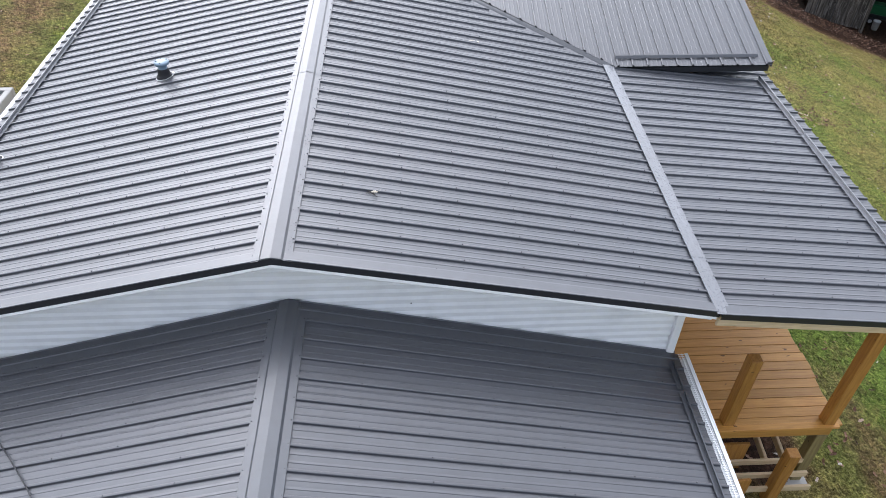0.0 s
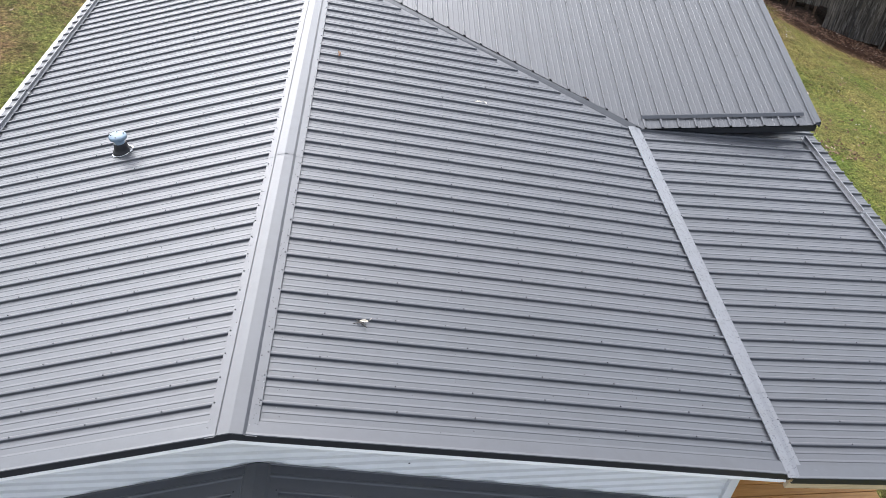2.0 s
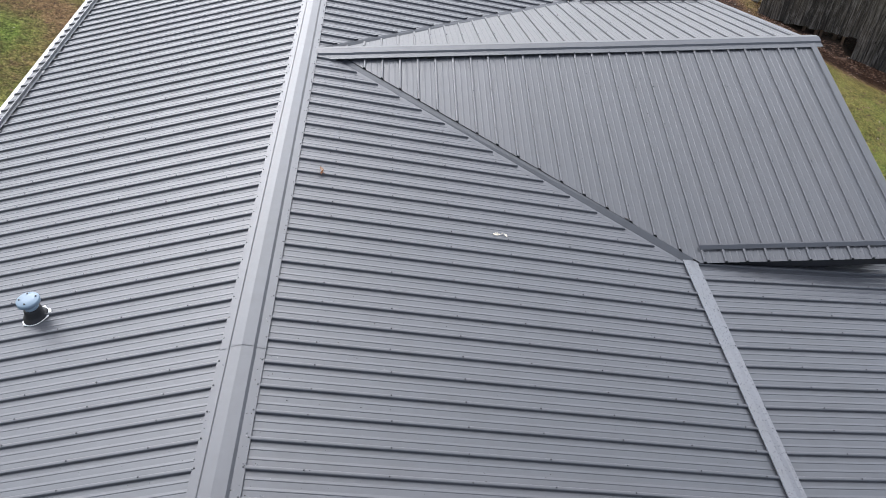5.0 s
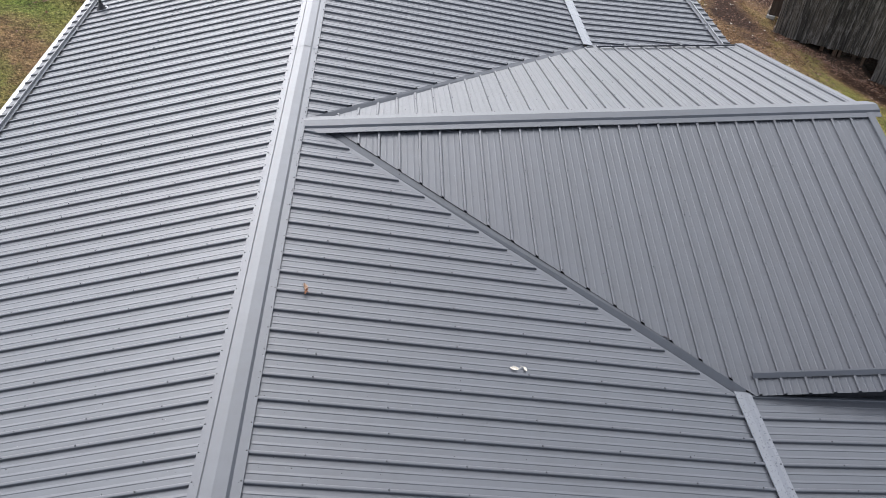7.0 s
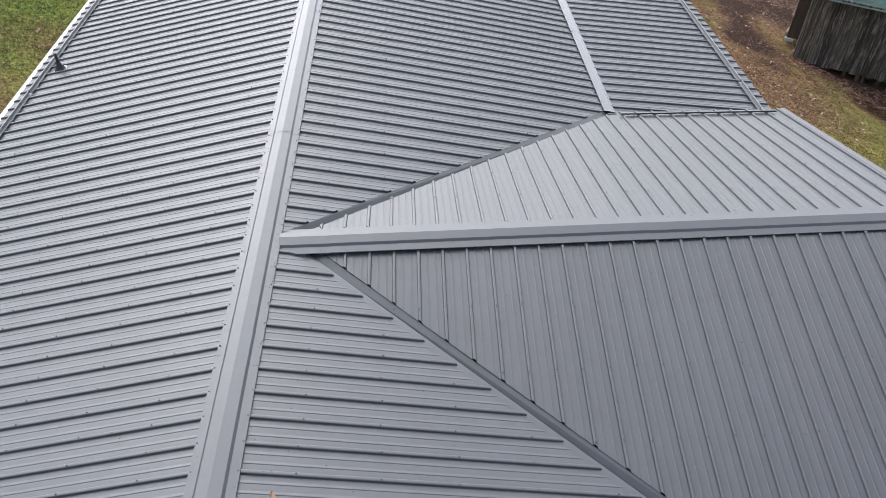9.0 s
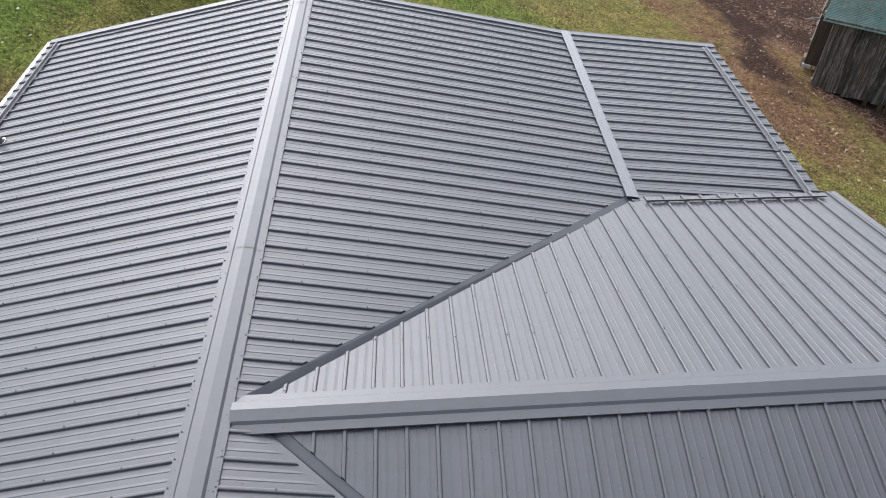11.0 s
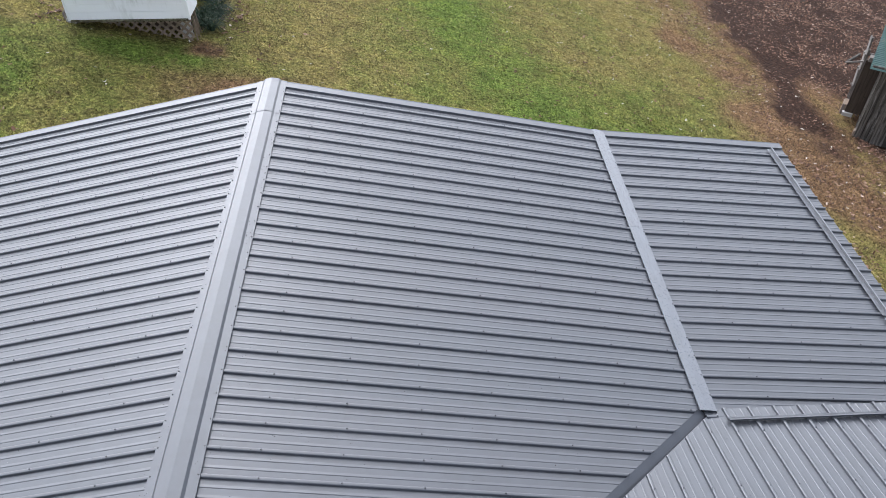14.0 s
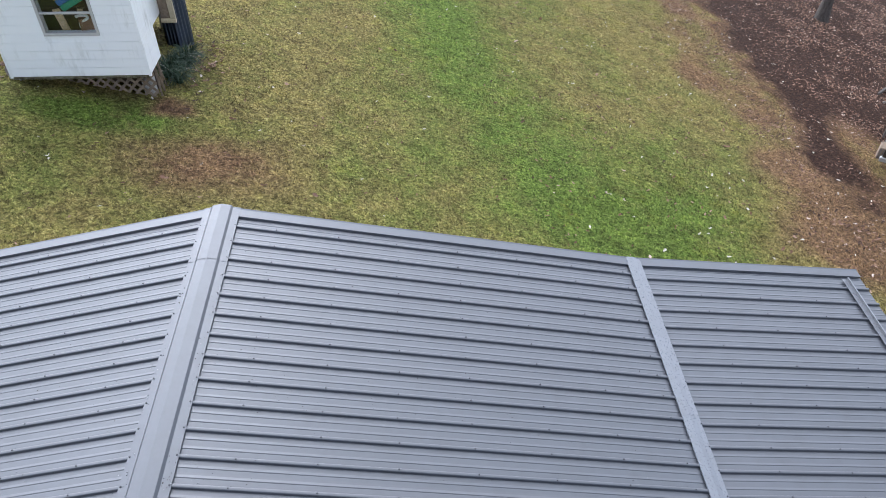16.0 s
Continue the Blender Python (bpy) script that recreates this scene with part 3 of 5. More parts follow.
for s, sl, e in ((-1, LOW_L, LOW_EAVE_L), (1, LOW_R, LOW_EAVE_R)):   # folded flashing against the wall
    wpart("wall_flashing", strip([Vector((0, -0.205, 0.012)), Vector((0, -0.20, 0.0250)), Vector((0, -0.105, 0.026)), Vector((0, -0.095, 0.033)), Vector((0, -0.080, 0.034)), Vector((0, -0.072, 0.028)), Vector((0, -0.002, 0.030)), Vector((0, 0.006, 0.042))], (LOW_X, LOW_Y1, LOW_Z), (e - s * 0.04, LOW_Y1, z_low(e - s * 0.04))), TRIM, house, "charcoal folded flashing against the gable wall")
bar_run([-4.0, -0.27, 0.14], lambda s: Vector((3.965, s, z_low(3.965))), (-1, 0, LOW_R), False, TRIM)


def gutter(x0, s, y0, y1, z, pierced):
    """An eave trough with a guard; s is the side it hangs on."""
    pts = [Vector((0, 0, 0.0)), Vector((0, 0, -0.09)), Vector((s * 0.09, 0, -0.10)), Vector((s * 0.125, 0, -0.045)), Vector((s * 0.135, 0, 0.0)), Vector((s * 0.12, 0, 0.004))]
    g = wpart("gutter", strip(pts, (x0, y0, z), (x0, y1, z), 0.002), GALV, house, "white steel eave gutter")
    bm = bmesh.new()
    n = int((y1 - y0) / 0.026)
    if pierced:
        for i in range(n):
            y = y0 + (i + 0.5) * (y1 - y0) / n
            e = 0.012 + 0.03 * abs(noise.noise((y * 2.5, 0, 7)))
            for f in (e, e + 0.028):
                box(bm, (min(x0 + s * f, x0 + s * (f + 0.02)), y - 0.007, z - 0.004), (max(x0 + s * f, x0 + s * (f + 0.02)), y + 0.007, z))
            box(bm, (min(x0 + s * 0.07, x0 + s * 0.085), y - 0.006, z - 0.004), (max(x0 + s * 0.07, x0 + s * 0.085), y + 0.006, z))
        box(bm, (min(x0 + s * 0.095, x0 + s * 0.128), y0, z - 0.005), (max(x0 + s * 0.095, x0 + s * 0.128), y1, z + 0.002))
        box(bm, (min(x0 + s * 0.06, x0 + s * 0.068), y0, z - 0.005), (max(x0 + s * 0.06, x0 + s * 0.068), y1, z - 0.001))
    else:
        box(bm, (min(x0, x0 + s * 0.12), y0, z - 0.004), (max(x0, x0 + s * 0.12), y1, z))
    under(part("gutter_guard", bm, GALV, None, "white slotted gutter guard"), house)


gutter(EAVE_L + 0.06, -1, 0.0, LENGTH, z_left(EAVE_L) - 0.012, False)
gutter(LOW_EAVE_R - 0.01, 1, LOW_Y0, LOW_Y1 + 0.02, z_low(LOW_EAVE_R) - 0.02, True)
me = bpy.data.meshes.new("roof_screws")
me.from_pydata(screw_v, [], screw_f)
wpart("roof_screws", me, SCREW, house, "dark hex-head roofing screws", "stuff")


def lap_boards(x0, x1, y, z0, z1, face, step, parent, mat, cuts=(), joints={}):
    """Horizontal lap siding in the plane y, facing -y (face = -1) or +y; joints: where a course is pieced, by its number."""
    z = z0
    while z < z1:
        # proud face below, cove sloping back at the top
        f = Vector((0, face, 0))
        up = Vector((0, 0, 1))
        xj = joints.get(round((z - z0) / step), x1)
        for xa, xb, h in ((x0, xj - 0.0006, 0.0010), (xj + 0.0006, x1, 0.0)):
            if xb - xa < 0.01:
                continue
            bm = strip([Vector((0, 0, 0)), f * (0.027 + h), f * (0.025 + h) + up * step * 0.40, f * (0.004 + h) + up * step * 0.66, f * 0.001 + up * step], (xa, y, z), (xb, y, z))
            for point, keep in cuts:
                clip(bm, point, keep)
            if len(bm.faces):
                wpart("siding_board", bm, mat, parent)
            else:
                bm.free()
        z += step


# walls of the main body
def wall_box(name, lo, hi, mat, label):
    return wpart(name, boxed(lo, hi), mat, house, label)


def gable_wall(y, t, label):
    bm = bmesh.new()
    outline = [(-4.0, 1.2), (3.97, 0.3), (3.97, z_right(3.97) - 0.12), (0, CREST - 0.12), (-4.0, z_left(-4.0) - 0.12)]
    a = [bm.verts.new((x, y, z)) for x, z in outline]
    b = [bm.verts.new((x, y + t, z)) for x, z in outline]
    bm.faces.new(a)
    bm.faces.new(b[::-1])
    for i in range(5):
        bm.faces.new((a[i], b[i], b[(i + 1) % 5], a[(i + 1) % 5]))
    bmesh.ops.recalc_face_normals(bm, faces=bm.faces)
    return wpart("wall", bm, SIDING, house, label)


near_wall = gable_wall(0.298, 0.13, "white lap-sided gable wall above the lower roof")
gable_wall(16.15, 0.15, "white gable wall")
wall_box("wall", (-4.0, 0.43, 1.0), (-3.85, 16.15, z_left(-4.0) - 0.13), SIDING, "white side wall under the eave")
wall_box("wall", (3.82, 0.43, -0.2), (3.97, 16.15, z_right(3.97) - 0.13), SIDING, "white side wall behind the porch")
lap_boards(-4.0, 3.94, 0.2978, 2.62, 4.46, -1, 0.102, near_wall, SIDING,
           [(Vector((0, 0, CREST - 0.088)), Vector((-SL_R, 0, -1))), (Vector((0, 0, CREST - 0.088)), Vector((SL_L, 0, -1)))],
           {14: 0.055, 13: 0.055, 12: 0.235, 11: 1.28, 8: 2.6, 5: 3.4})
for (xa, za), (xb, zb) in (((EAVE_L, z_left(EAVE_L)), (0, CREST)), ((0, CREST), (4.20, z_right(4.20)))):
    wpart("frieze_trim", strip([Vector((0, NEAR_Y, -0.048)), Vector((0, NEAR_Y - 0.012, -0.050)), Vector((0, NEAR_Y - 0.024, -0.070)), Vector((0, NEAR_Y + 0.03, -0.084))], (xa, 0, za), (xb, 0, zb)), SIDING, house, "thin white trim under the dark fascia")
wpart("corner_trim", boxed((3.93, 0.240, 0.3), (4.015, 0.29, z_right(4.0) - 0.09), None, 0.004), SIDING, house, "white corner board")
for (xa, za), (xb, zb) in (((-4.05, z_left(-4.05)), (0, CREST)), ((0, CREST), (4.16, z_right(4.16)))):
    wpart("soffit", strip([Vector((0, 0.02, -0.086)), Vector((0, 0.27, -0.086))], (xa, 0, za), (xb, 0, zb), 0.008), SIDING, house, "white soffit under the gable overhang")
wpart("soffit", boxed((EAVE_L + 0.05, 0.02, z_left(EAVE_L) - 0.12), (-4.0, 16.7, z_left(EAVE_L) - 0.10)), SIDING, house, "white eave soffit")
for s in (-1, 1):
    wall_box("wall", (s * 3.9 - 0.07, LOW_Y0 + 0.3, -0.6 if s > 0 else 1.0), (s * 3.9 + 0.07, 0.262, z_low(s * 3.9) - 0.09), SIDING, "white side wall of the lower wing")
bm = bmesh.new()
outline = [(-3.9, 1.0), (3.9, 0.0), (3.9, z_low(3.9) - 0.09), (LOW_X, LOW_Z - 0.09), (-3.9, z_low(-3.9) - 0.09)]
a = [bm.verts.new((x, LOW_Y0 + 0.3, z)) for x, z in outline]
b = [bm.verts.new((x, LOW_Y0 + 0.44, z)) for x, z in outline]
bm.faces.new(a[::-1])
bm.faces.new(b)
for i in range(5):
    bm.faces.new((a[i], a[(i + 1) % 5], b[(i + 1) % 5], b[i]))
wpart("wall", bm, SIDING, house, "white gable wall of the lower wing")
# gable end over the porch, and a dark storage ceiling under the cross gable
bm = bmesh.new()
a = [bm.verts.new(p) for p in ((6.53, EAVE_N + 0.15, z_cross(EAVE_N) - 0.1), (6.53, EAVE_F - 0.15, z_cross(EAVE_F) - 0.1), (6.53, CROSS_Y, CREST_C - 0.1))]
b = [bm.verts.new(v.co + Vector((0.08, 0, 0))) for v in a]
bm.faces.new(a)
bm.faces.new(b[::-1])
for i in range(3):
    bm.faces.new((a[i], b[i], b[(i + 1) % 3], a[(i + 1) % 3]))
wpart("gable_end", bm, SIDING, house, "white gable end over the porch")
wpart("fascia_board", beam((4.22, 0.028, z_porch(4.22) - 0.115), (6.80, 0.028, z_porch(6.80) - 0.115), 0.036, 0.085), RAWWOOD, house, "pale unpainted porch fascia board")
wpart("porch_beam", boxed((6.25, 0.20, z_porch(6.33) - 0.30), (6.41, 16.3, z_porch(6.3) - 0.07), None, 0.004), POSTWOOD, house, "honey-stained porch beam")

wpart("siding_hole", lathe([(0.009, 0.0), (0.006, 0.004)], 8, Matrix.Translation((1.215, 0.2705, 3.735)) @ Euler((radians(90), 0, 0)).to_matrix().to_4x4()), RUBBER, house, "small dark nick in the siding")

# ---- low hatch on the ground beside the house ----
hz = ground_z(-5.8, 5.6)
hatch = thing("ground_hatch", (-5.8, 5.6, hz), "low pale-framed hatch with a dark cover on the lawn", "hatch")
for lo, hi in (((-6.6, 5.98, hz - 0.15), (-5.12, 6.08, hz + 0.05)), ((-6.6, 4.8, hz - 0.15), (-5.12, 4.9, hz + 0.05)), ((-5.22, 4.9, hz - 0.15), (-5.12, 5.98, hz + 0.05)), ((-6.6, 4.9, hz - 0.15), (-6.5, 5.98, hz + 0.05))):
    wpart("frame", boxed(lo, hi, None, 0.01), CONCRETE, hatch, "pale grey frame")
wpart("cover", boxed((-6.5, 4.9, hz - 0.1), (-5.22, 5.98, hz + 0.01), None, 0.01), DARK, hatch, "dark cover")

# ---- deck ----
DECK_Z = 1.44
deck = thing("deck", (5.2, 8, DECK_Z), "honey-stained wooden porch deck raised above the lawn", "deck")
y = 0.24
while y < 16.1:
    bm = boxed((4.06, y, DECK_Z - 0.035), (6.43 + 0.02 * math.sin(y * 7), y + 0.138, DECK_Z), None, 0.004)
    wpart("deck_board", bm, DECKWOOD, deck)
    y += 0.1445
wpart("edge_board", boxed((3.99, 0.20, DECK_Z - 0.032), (6.40, 0.296, DECK_Z + 0.004), None, 0.004), DECKWOOD, deck, "honey-stained board along the deck's edge")
wpart("rim_joist", boxed((4.00, 0.215, DECK_Z - 0.17), (6.33, 0.253, DECK_Z - 0.034), None, 0.003), DECKWOOD, deck, "honey-stained rim joist")
wpart("rim_joist", boxed((6.34, 0.26, DECK_Z - 0.20), (6.378, 16.1, DECK_Z - 0.037), None, 0.003), DECKWOOD, deck, "honey-stained rim joist")
for x in (4.5, 4.9, 5.3, 5.7, 6.05):
    wpart("joist", boxed((x - 0.019, 0.26, DECK_Z - 0.21), (x + 0.019, 16.0, DECK_Z - 0.038), None, 0.003), RAWWOOD, deck, "pale treated floor joist")
for x, y0 in ((6.275, 0.305), (6.335, 5.3), (6.335, 11.9), (6.335, 15.95)):
    wpart("roof_post", boxed((x - 0.07, y0 - 0.07, DECK_Z), (x + 0.07, y0 + 0.07, z_porch(x) - 0.30), None, 0.006), POSTWOOD, deck, "square honey-stained roof post")
    gz = ground_z(x, y0)
    wpart("support_post", boxed((x - 0.07, y0 - 0.07, gz + 0.06), (x + 0.07, y0 + 0.07, DECK_Z - 0.22), None, 0.006), GREENWOOD, deck, "greenish treated support post")
    wpart("footing_block", boxed((x - 0.15, y0 - 0.15, gz - 0.1), (x + 0.15, y0 + 0.15, gz + 0.06), None, 0.012), CONCRETE, deck, "grey concrete footing block")
wpart("rail_post", boxed((4.965, 0.275, DECK_Z), (5.105, 0.415, DECK_Z + 1.20), None, 0.006), POSTWOOD, deck, "square honey-stained railing post with no rail yet")

stair = thing("stair_frame", (5.8, 0.3, 0.5), "unfinished pale lumber stair frame below the deck", "stair frame")
for y0, z0 in ((0.25, 0.66), (0.09, 0.605), (-0.06, 0.535)):
    wpart("crosspiece", boxed((5.22, y0 - 0.019, z0 - 0.045), (6.22, y0 + 0.019, z0 + 0.045), None, 0.003), RAWWOOD, stair, "pale treated crosspiece")
for x in (5.75, 6.0):
    wpart("stringer", beam((x, 0.29, 0.62), (x, 1.34, 0.75), 0.038, 0.12), RAWWOOD, stair, "pale treated bearer")
wpart("newel_post", boxed((5.66, -0.14, ground_z(5.7, -0.07) - 0.05), (5.80, 0.0, 1.36), None, 0.008), POSTWOOD, stair, "square honey-stained newel post")
for y0, x1, zt in ((0.30, 5.44, 1.02), (-0.10, 5.36, 0.84)):
    wpart("side_board", boxed((5.04, y0 - 0.02, ground_z(5.1, y0) + 0.05), (x1, y0 + 0.02, zt), None, 0.004), POSTWOOD, stair, "short honey-stained side board")

# ---- vents on the roof ----
def sealed_base(parent, x, y, z, r, tilt):
    """An uneven smear of sealant round the foot."""
    rg = random.Random(int(x * 100))
    bm = bmesh.new()
    n, rows = 30, []
    wob = [rg.uniform(0.5, 0.9) if rg.random() < 0.4 else 0.25 for _ in range(n)]
    for rr, h in ((0.97, 0.010), (1.06, 0.020), (1.10, 0.0)):
        row = []
        for k in range(n):
            a = 2 * math.pi * k / n
            q = r * (0.97 + (rr - 0.97) * wob[k] * 2.2)
            row.append(bm.verts.new((x + q * math.cos(a), y + q * math.sin(a), z - tilt * -q * math.cos(a) + h * wob[k] - 0.004)))
        rows.append(row)
    for a, b in zip(rows, rows[1:]):
        for k in range(n):
            bm.faces.new((a[k], a[(k + 1) % n], b[(k + 1) % n], b[k]))
    wpart("sealant", bm, SEAL, parent, "smeared white sealant", "", True)


def capped_vent(x, y):
    z = z_left(x) + 0.01
    v = thing("vent_pipe", (x, y, z), "capped pale-blue plastic vent pipe in a black rubber boot", "roof vent")
    m = Matrix.Translation((x, y, z)) @ Matrix.Diagonal((0.97, 0.97, 0.88, 1))
    wpart("boot", lathe([(0.112, -0.03), (0.108, 0.012), (0.088, 0.03), (0.082, 0.06), (0.077, 0.09), (0.072, 0.125), (0.066, 0.13)], 24, m), RUBBER, v, "black ribbed rubber boot", "", True)
    wpart("pipe", lathe([(0.06, 0.0), (0.06, 0.20)], 24, m), PVC, v, "", "", True)
    cap = wpart("cap", lathe([(0.07, 0.185), (0.092, 0.195), (0.099, 0.20), (0.099, 0.235), (0.092, 0.244), (0.03, 0.25)], 28, m), PVC, v, "pale-blue domed vent cap", "", True)
    for a in (0.5, 1.9, 3.3, 4.7):
        wpart("cap_screw", lathe([(0.008, 0.243), (0.008, 0.254)], 8, m @ Matrix.Translation((0.07 * math.cos(a), 0.07 * math.sin(a), 0))), SCREW, cap)
    sealed_base(v, x, y, z, 0.110, SL_L)


def plain_vent(x, y, height):
    z = z_left(x) + 0.01
    v = thing("vent_pipe", (x, y, z), "slim black vent pipe in a flared rubber boot", "roof vent")
    m = Matrix.Translation((x, y, z)) @ Matrix.Diagonal((0.68, 0.68, 0.62, 1))
    wpart("boot", lathe([(0.13, -0.03), (0.125, 0.01), (0.10, 0.03), (0.062, 0.10), (0.045, 0.17), (0.04, 0.175)], 24, m), RUBBER, v, "flared black rubber boot", "", True)
    wpart("pipe", lathe([(0.033, 0.0), (0.033, height), (0.027, height)], 20, m), RUBBER, v, "slim black pipe", "", True)
    sealed_base(v, x, y, z, 0.086, SL_L)


capped_vent(-1.995, 4.205)
plain_vent(-3.78, 13.43, 0.42)
plain_vent(-3.80, 2.86, 0.30)

# ---- fallen leaves on the roof ----
LEAF = material("dry_oak_leaf", (0.42, 0.24, 0.12), 0.8)
c = ramp(LEAF, random_fac(LEAF), [(0.0, (0.24, 0.085, 0.035)), (0.5, (0.36, 0.19, 0.10)), (1.0, (0.50, 0.40, 0.30))])
link(LEAF, mix(LEAF, 0.5, c, ramp(LEAF, noise_tex(LEAF, coords(LEAF), 40, 3), [(0.3, (0.12, 0.05, 0.025)), (0.7, (0.45, 0.30, 0.19))])), bsdf(LEAF, "Base Color"))


PALE_LEAF = material("bleached_leaf", (0.60, 0.55, 0.48), 0.8)
link(PALE_LEAF, ramp(PALE_LEAF, noise_tex(PALE_LEAF, coords(PALE_LEAF), 40, 3), [(0.3, (0.40, 0.35, 0.27)), (0.7, (0.70, 0.66, 0.58))]), bsdf(PALE_LEAF, "Base Color"))


def oak_leaf(x, y, z, size, turn, label, curl=0.35, tilt=(0, 0), mat=LEAF):
    """A lobed, curled leaf with its stalk."""
    bm = bmesh.new()
    m = pose(x, y, z, tilt[0], tilt[1], turn)
    n = 9
    for s in (-1, 1):
        prev = None
        for i in range(n):
            f = i / (n - 1)
            w = size * (0.34 * math.sin(math.pi * (0.08 + 0.9 * f)) * (1.0 if i % 2 else 0.55))
            mid = Vector((0, (f - 0.45) * size, 0.004 + curl * size * (f - 0.5) ** 2))
            out = Vector((s * w, (f - 0.45) * size + 0.05 * size, 0.006 + curl * w * 1.1 + 0.2 * curl * size * (f - 0.5) ** 2))
            a, b = bm.verts.new(m @ mid), bm.verts.new(m @ out)
            if prev:
                bm.faces.new((prev[0], a, b, prev[1]))
            prev = (a, b)
    bmesh.ops.remove_doubles(bm, verts=bm.verts, dist=0.0004)
    o = part("dead_leaf", bm, mat, None, label, "leaf", "", "leaves on the roof")
    bm = beam(m @ Vector((0, -0.45 * size, 0.008)), m @ Vector((0.03, -0.75 * size, 0.016)), 0.003, 0.003, (0, 0, 1), 0)
    part("stalk", bm, mat, o)
    return o


oak_leaf(0.405, 5.835, z_right(0.405) + 0.026, 0.075, 20, "curled rust-brown dead leaf on the roof", 0.9, (10, 30))
oak_leaf(0.435, 5.80, z_right(0.435) + 0.026, 0.065, 150, "curled rust-brown dead leaf on the roof", 0.9, (-20, 20))
oak_leaf(2.19, 5.175, z_right(2.20) + 0.012, 0.075, 75, "pale tan dead oak leaf on the roof", 0.35, (0, 0), PALE_LEAF)
oak_leaf(2.28, 5.185, z_right(2.30) + 0.012, 0.05, 200, "pale tan dead oak leaf on the roof", 0.35, (0, 0), PALE_LEAF)
oak_leaf(3.71, 5.71, z_right(3.71) + 0.03, 0.11, 60, "orange-brown dead leaf caught in the valley", 0.7, (10, 10))
oak_leaf(0.875, 1.195, z_right(0.875) + 0.012, 0.07, 80, "small white-grey dead leaf with a twig on the roof", 0.4, (0, 0), PALE_LEAF)
for (a, b) in (((0.80, 1.215), (0.895, 1.125)), ((0.785, 1.165), (0.87, 1.18))):
    tw = part("twig", beam((*a, z_right(a[0]) + 0.012), (*b, z_right(b[0]) + 0.02), 0.006, 0.006, (0, 0, 1), 0.001), BARNWOOD, None, "thin dark twig lying on the roof", "twig", "", "leaves on the roof")

# ---- droplets and grit on the steel ----
DROP = material("clear_grey_droplet", (0.30, 0.31, 0.33), 0.12, 0.0, 0.8)
link(DROP, ramp(DROP, DROP.node_tree.nodes.new("ShaderNodeNewGeometry").outputs["Random Per Island"], [(0.0, (0.03, 0.025, 0.02)), (0.22, (0.05, 0.045, 0.04)), (0.25, (0.085, 0.088, 0.095)), (0.85, (0.14, 0.145, 0.155)), (1.0, (0.34, 0.34, 0.35))]), bsdf(DROP, "Base Color"))


def sheet_height(v, phase):
    d = (v - phase + RIB / 2) % RIB - RIB / 2
    return float(np.interp(d, [a for a, _ in RIB_SHAPE], [h for _, h in RIB_SHAPE]))


def droplets():
    r = random.Random(21)
    verts, faces = [], []

    def dome(x, y, z, q):
        b = len(verts)
        for f, h in ((1.0, -0.001), (0.72, 0.45 * q)):
            for k in range(6):
                a = k * math.pi / 3
                verts.append((x + f * q * math.cos(a), y + f * q * math.sin(a), z + h))
        for k in range(6):
            faces.append((b + k, b + (k + 1) % 6, b + 6 + (k + 1) % 6, b + 6 + k))
        faces.append(tuple(range(b + 6, b + 12)))

    for i in range(5200):
        y = r.uniform(0.1, LENGTH - 0.1)
        d = 0.19 + 4.0 * r.random() ** 1.5
        q = 0.0018 + 0.0034 * r.random() ** 2
        if i % 2:
            dome(-d, y, z_left(-d) + sheet_height(y, RIB0), q)
        elif abs(y - CROSS_Y) > (d - 0.1) * 0.84 + 0.25:
            dome(d, y, z_right(d) + sheet_height(y, RIB0), q)
    for i in range(900):   # thicker along the screwed edges of the ridge cap
        y, d = r.uniform(0.1, LENGTH - 0.1), 0.11 + 0.066 * r.random() ** 0.6
        if noise.noise((y * 1.1, i % 2, 3)) > -0.05:
            dome(d if i % 3 else -d, y, (z_right(d) if i % 3 else z_left(-d)) + 0.0262, 0.0025 + 0.004 * r.random() ** 2)
    for i in range(1500):
        x, d = r.uniform(0.5, CROSS_X - 0.15), r.uniform(0.22, 3.3)
        if x > d * 1.22 + 0.3:
            y = CROSS_Y + (d if i % 2 else -d)
            dome(x, y, z_cross(y, x) + sheet_height(x, RIBC), 0.0022 + 0.004 * r.random() ** 2)
    me = bpy.data.meshes.new("droplets")
    me.from_pydata(verts, [], faces)
    wpart("droplet_scatter", me, DROP, house, "small droplets and grit on the steel", "stuff", True)


droplets()

# ---- loose cable over the lower roof ----
def tube(name, pts, r, mat, parent=None, label="", category=""):
    cu = bpy.data.curves.new(name, "CURVE")
    cu.dimensions, cu.bevel_depth, cu.bevel_resolution = "3D", r, 2
    sp = cu.splines.new("NURBS")
    sp.points.add(len(pts) - 1)
    for p, q in zip(sp.points, pts):
        p.co = (*q, 1)
    sp.use_endpoint_u, sp.order_u = True, 3
    ob = bpy.data.objects.new(name, cu)
    me = bpy.data.meshes.new_from_object(ob)
    bpy.data.objects.remove(ob)
    return part(name, me, mat, parent, label, category, "", "", True)


